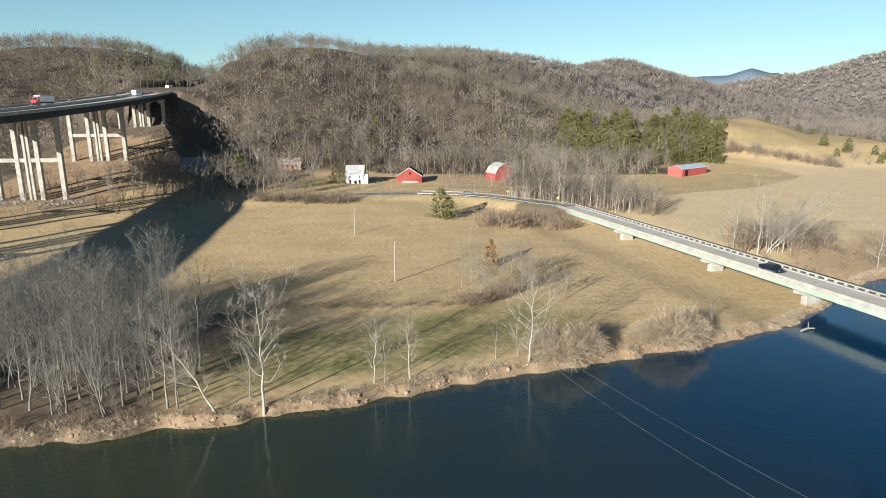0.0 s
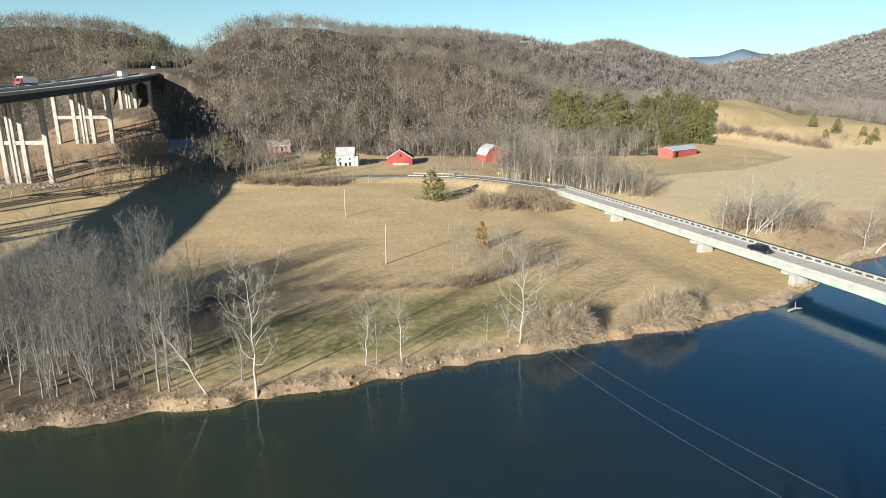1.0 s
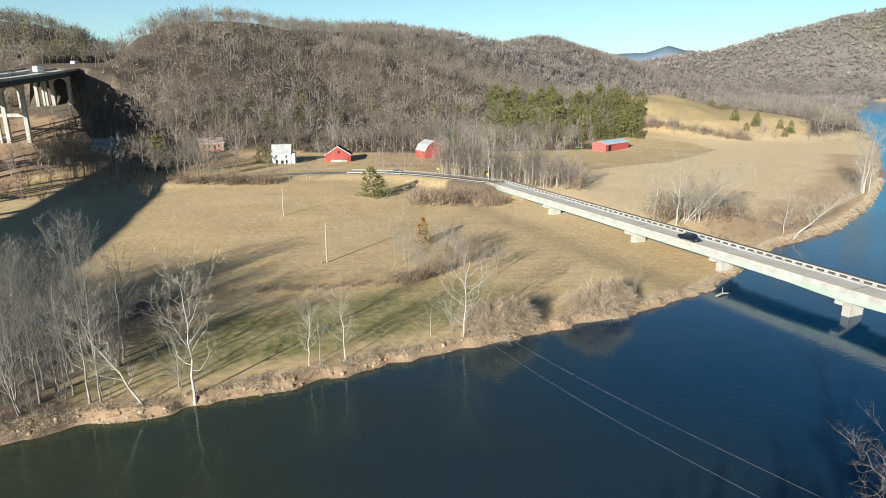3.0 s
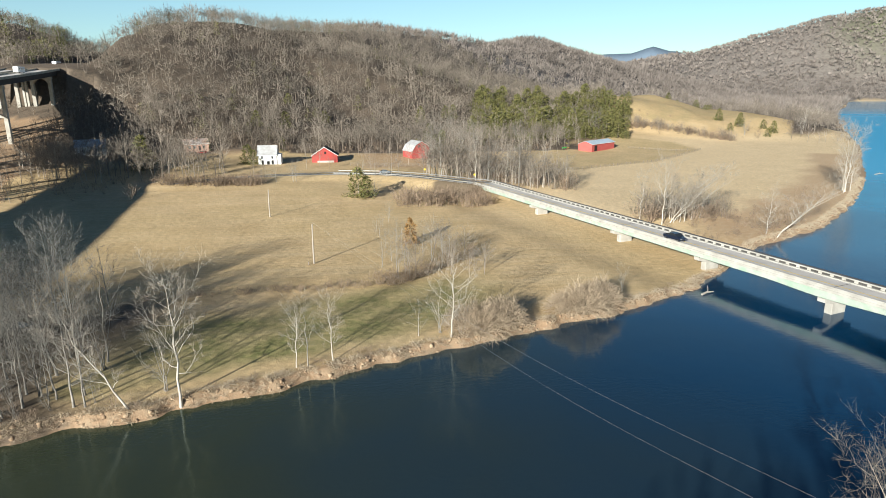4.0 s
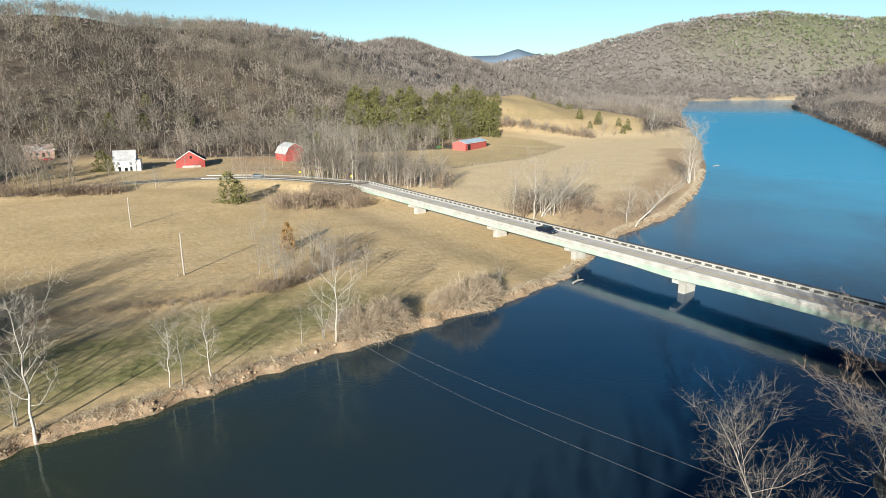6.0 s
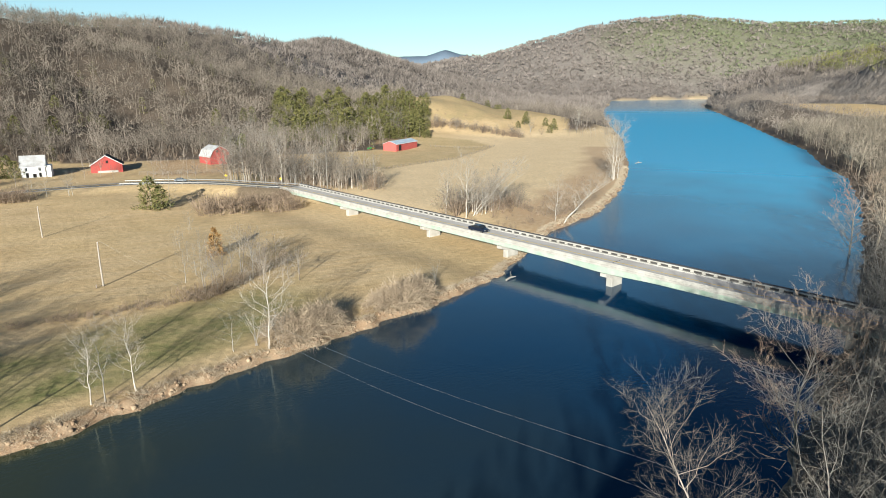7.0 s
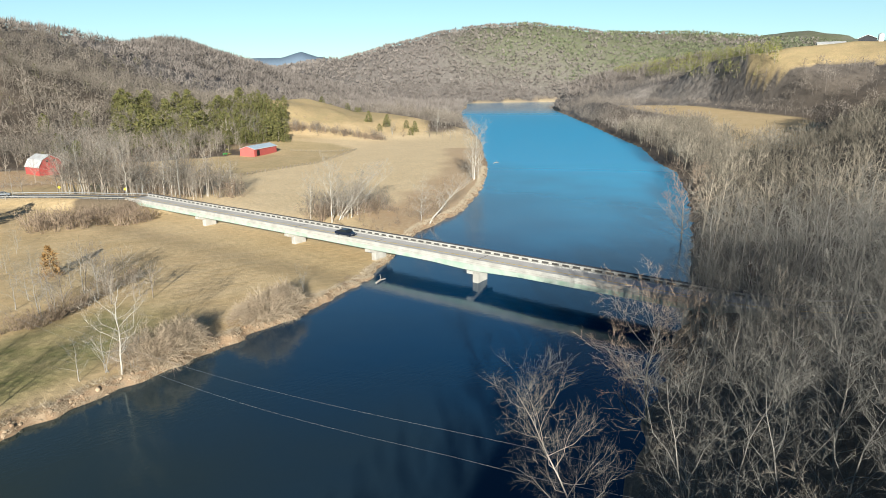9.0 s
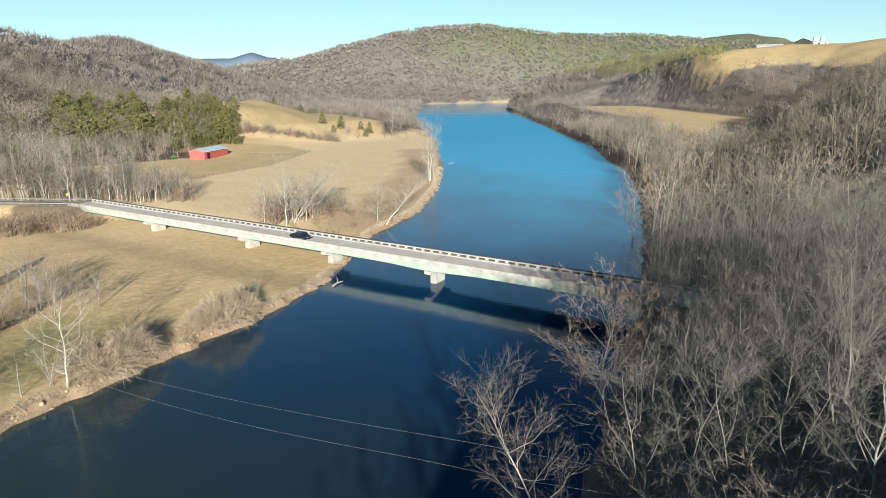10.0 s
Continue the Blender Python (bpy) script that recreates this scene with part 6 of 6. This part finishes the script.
make_wire([(-11.1, 137.9, 11.0), (15.8, 69.9, 7.5), (30.4, 33.6, 9.5), (33.7, 23.5, 11.0), (37, 12, 13.5)], "bare power wire sagging across the river")
make_wire([(-11.1, 137.9, 10.9), (18.1, 72.5, 7.5), (35.6, 32.1, 9.5), (39.5, 20.3, 11.0), (43, 8, 13.5)], "bare power wire sagging across the river")


def make_fence(line, label, rails=2, step=3.0):
    f = tagged(new("fence"), label, "fence", "farm fences")
    pts = []
    for a, b in zip(line[:-1], line[1:]):
        a, b = np.array(a, float), np.array(b, float)
        m = max(1, int(np.linalg.norm(b - a) / step))
        pts += [a + (b - a) * i / m for i in range(m)]
    pts.append(np.array(line[-1], float))
    zs = ground(np.array([p[0] for p in pts]), np.array([p[1] for p in pts]))[0]
    post = None
    for p, z in zip(pts, zs):
        if post is None:
            post = part("post", boxes((-0.08, 0.08, -0.08, 0.08, -0.3, 1.3), bevel=0.015), fence_wood, f)
            post.location = (*p, z)
        else:
            q = new("post", post.data)
            q.parent, q.location = f, (*p, z)
    for k in range(rails):
        bm = bmesh.new()
        tube(bm, [(*p, z + 0.55 + 0.5 * k) for p, z in zip(pts, zs)], 0.05, 4)
        part("rail", bm, fence_wood, f)


make_fence([(60, 268), (102.4, 278.5), (130, 292), (153.6, 303.8), (180, 328), (209.6, 357.3)], "weathered grey post-and-rail fence between meadows")
make_fence([(84, 398), (112, 404), (128, 386)], "weathered fence beside the cedar grove")
make_fence([(165, 362), (190, 350), (205, 356)], "weathered fence running from the red shed")
make_fence([(-4, 296), (12, 292), (32, 292), (50, 280)], "pale rail fence between the barn and the road", 3)
make_fence([(-6, 335), (30, 342), (84, 352), (110, 372)], "fence along the foot of the hill")


def make_sign(x, y, turn):
    s = thing("road_sign", sit(x, y), turn, "yellow diamond road warning sign on a post", "road sign", "road signs")
    part("post", boxes((-0.04, 0.04, -0.04, 0.04, -0.3, 2.3)), galvanised, s)
    bm = boxes((-0.38, 0.38, -0.07, -0.045, -0.38, 0.38))
    bmesh.ops.rotate(bm, cent=(0, 0, 0), matrix=Matrix.Rotation(radians(45), 3, "Y"), verts=bm.verts)
    bmesh.ops.translate(bm, vec=(0, 0, 2.4), verts=bm.verts)
    part("plate", bm, sign_yellow, s)


make_sign(27.5, 258.5, -5)
make_sign(45.0, 238.0, -12)


# ---- vehicles ----
def wheel(parent, x, y, r, wide=0.24):
    bm = bmesh.new()
    tube(bm, [(x, y - wide / 2, r), (x, y + wide / 2, r)], r, 14)
    t = part("wheel", bm, tyre_rubber, parent)
    bm = bmesh.new()
    tube(bm, [(x, y - wide / 2 - 0.01, r), (x, y + wide / 2 + 0.01, r)], r * 0.55, 10)
    part("rim", bm, chrome, t)


def make_car(name, at, turn, paint, label, category="car", long=4.6, kind="car"):
    """Front faces local +x."""
    c = thing(name, at, turn, label, category)
    h = long / 2
    if kind == "pickup":
        side = [(-h, 0.45), (h - 0.1, 0.45), (h, 0.7), (h - 0.1, 1.02), (h - 1.35, 1.14), (h - 1.95, 1.78), (h - 3.7, 1.80), (h - 3.95, 1.12), (-h, 1.12)]
        cab = [(h - 1.42, 1.16), (h - 1.98, 1.72), (h - 3.62, 1.74), (h - 3.82, 1.16)]
    else:
        side = [(-h, 0.42), (h - 0.1, 0.4), (h, 0.6), (h - 0.15, 0.85), (h - 1.2, 0.98), (h - 1.95, 1.46), (-h + 0.95, 1.46), (-h + 0.2, 1.0)]
        cab = [(h - 1.28, 1.0), (h - 1.98, 1.41), (-h + 0.98, 1.41), (-h + 0.35, 1.0)]
    bm = prism(side, -0.92, 0.92)
    bmesh.ops.bevel(bm, geom=[e for e in bm.edges], offset=0.05, segments=2, affect="EDGES")
    part("body", bm, paint, c)
    for y0, y1 in ((-0.945, -0.925), (0.925, 0.945)):
        part("side_glass", prism(cab, y0, y1), glass_dark, c)
    (xa, za), (xb, zb) = cab[0], cab[1]
    part("windscreen", prism([(xa + 0.1, za + 0.02), (xb + 0.1, zb + 0.02), (xb + 0.075, zb + 0.04), (xa + 0.075, za + 0.04)], -0.78, 0.78), glass_dark, c)
    if kind == "pickup":
        part("load_bed", boxes((-h + 0.12, h - 4.05, -0.76, 0.76, 1.10, 1.128)), blackish, c)
    for y in (-0.65, 0.65):
        part("headlight", boxes((h - 0.09, h + 0.01, y - 0.18, y + 0.18, 0.72, 0.9), bevel=0.02), chrome, c)
        part("tail_light", boxes((-h - 0.01, -h + 0.05, y - 0.15, y + 0.15, 0.75, 0.98)), car_red, c)
    for x in (-h + 0.9, h - 0.95):
        for y in (-0.85, 0.85):
            wheel(c, x, y, 0.36 if kind == "pickup" else 0.32)
    return c


px, py = on_bridge(-106.0, -1.0)
make_car("pickup_truck", (px, py, DECK + 0.02), TURN, car_black, "dark pickup truck crossing the bridge", "pickup truck", 5.7, "pickup")
make_car("car", (10.8, 262.0, DECK + 0.02), -15, car_grey, "dark car on the country road", "car")
make_car("car", sit(-79.5, 330.5, -0.02), 170, car_red, "bright red car parked by the farmhouse", "car")
make_car("car", sit(-93.5, 331.0, -0.02), 150, car_grey, "grey car parked by the farmhouse", "car")


def on_highway(y, off):
    return (float(highway_x(y)) + off, y, float(highway_z(y)) + 0.03)


def make_semi(at, turn):
    s = thing("semi_truck", at, turn, "red semi truck with a white box trailer on the viaduct", "truck")
    cab = part("cab", prism([(5.2, 0.6), (8.0, 0.6), (8.0, 1.7), (6.9, 1.9), (6.6, 3.2), (5.2, 3.6)], -1.2, 1.2), car_red, s, "red tractor cab")
    part("windscreen", prism([(6.92, 2.0), (6.98, 2.0), (6.72, 3.05), (6.66, 3.05)], -1.0, 1.0), glass_dark, cab)
    part("trailer", boxes((-8.0, 4.9, -1.28, 1.28, 1.15, 4.05), bevel=0.05), car_white, s, "white box trailer")
    part("chassis", boxes((-7.6, 7.4, -0.5, 0.5, 0.6, 1.12)), dark_steel, s)
    for x in (-7.0, -5.7, 4.6, 5.9, 7.4):
        for y in (-1.1, 1.1):
            wheel(s, x, y, 0.5, 0.3)


def make_coach(at, turn, label):
    s = thing("motorhome", at, turn, label, "motorhome", "white vehicles on the viaduct")
    part("body", boxes((-4.5, 4.5, -1.22, 1.22, 0.55, 3.4), bevel=0.15), car_white, s)
    part("windscreen", boxes((4.47, 4.53, -1.0, 1.0, 1.6, 2.8)), glass_dark, s)
    for x in (-2.6, -0.4, 1.8):
        part("side_window", boxes((x - 0.6, x + 0.6, -1.25, -1.21, 1.9, 2.6)), glass_dark, s)
        part("side_window", boxes((x - 0.6, x + 0.6, 1.21, 1.25, 1.9, 2.6)), glass_dark, s)
    for x in (-3.0, 3.0):
        for y in (-1.05, 1.05):
            wheel(s, x, y, 0.45)


make_semi(on_highway(296, -12.2), -84.3)
make_coach(on_highway(366, 5.5), 95.7, "white motorhome on the viaduct")
make_coach(on_highway(424, 5.5), 95.7, "white box van nearing the cutting")
make_car("car", on_highway(284, -9.0), -84.3, car_black, "dark car beside the truck on the viaduct", "car")
make_car("car", on_highway(323, -12.0), -84.3, car_grey, "grey car on the viaduct", "car")
make_car("car", on_highway(368, -9.0), -84.3, car_black, "dark car on the viaduct", "car")
# small farm machine by the shed
m = thing("farm_implement", sit(121.8, 356), 20, "small green and yellow farm machine in the pasture", "farm machine")
part("body", boxes((-1.4, 1.4, -0.6, 0.6, 0.5, 1.5), bevel=0.1), machine_green, m)
part("boom", boxes((1.4, 3.4, -0.12, 0.12, 0.7, 0.95)), sign_yellow, m)
for x in (-0.9, 0.9):
    for y in (-0.7, 0.7):
        wheel(m, x, y, 0.55, 0.3)
# drift log on the far bank and a snag in the river
for at, turn, ln, lab in (((67.2, 107.0, 0.15), 20, 3.2, "bleached drift log at the water's edge"), ((234.0, 248.7, 0.1), 10, 5.0, "half-sunk grey snag in the river")):
    g = thing("drift_log", at, turn, lab, "log")
    bm = bmesh.new()
    tube(bm, [(-ln / 2, 0, 0), (0, 0.15, 0.2), (ln / 2, -0.1, 0.12)], [0.22, 0.2, 0.1], 7)
    part("stem", bm, pole_wood, g)
    bm = bmesh.new()
    tube(bm, [(0.2, 0.1, 0.15), (0.6, 0.5, 0.8), (0.7, 0.7, 1.3)], [0.09, 0.06, 0.03], 5)
    part("stub_branch", bm, pole_wood, g)


def make_rock(i):
    """An uneven boulder."""
    bm = bmesh.new()
    bmesh.ops.create_icosphere(bm, subdivisions=1, radius=1.0)
    for v in bm.verts:
        v.co *= 0.75 + 0.5 * noise.noise(v.co * 1.7 + Vector((i * 3.1, i * 1.7, 0)))
        v.co.z *= 0.65
    return bm


rip = tagged(new("riprap"), "grey broken rock heaped round the viaduct's piers", "rocks")
forms = [make_rock(i) for i in range(5)]
meshes = []
for bm in forms:
    me = bpy.data.meshes.new("rock")
    bm.to_mesh(me)
    bm.free()
    me.materials.append(rock)
    meshes.append(me)
for i in range(150):
    x, y = float(highway_x(250)) + R.uniform(-20, 24), R.uniform(243, 253)
    o = new("rock", meshes[i % 5])
    o.parent = rip
    o.matrix_basis = pose(x, y, height(x, y) + 0.1, 0, 0, R.uniform(0, 360)) @ Matrix.Scale(R.uniform(0.35, 0.9), 4)
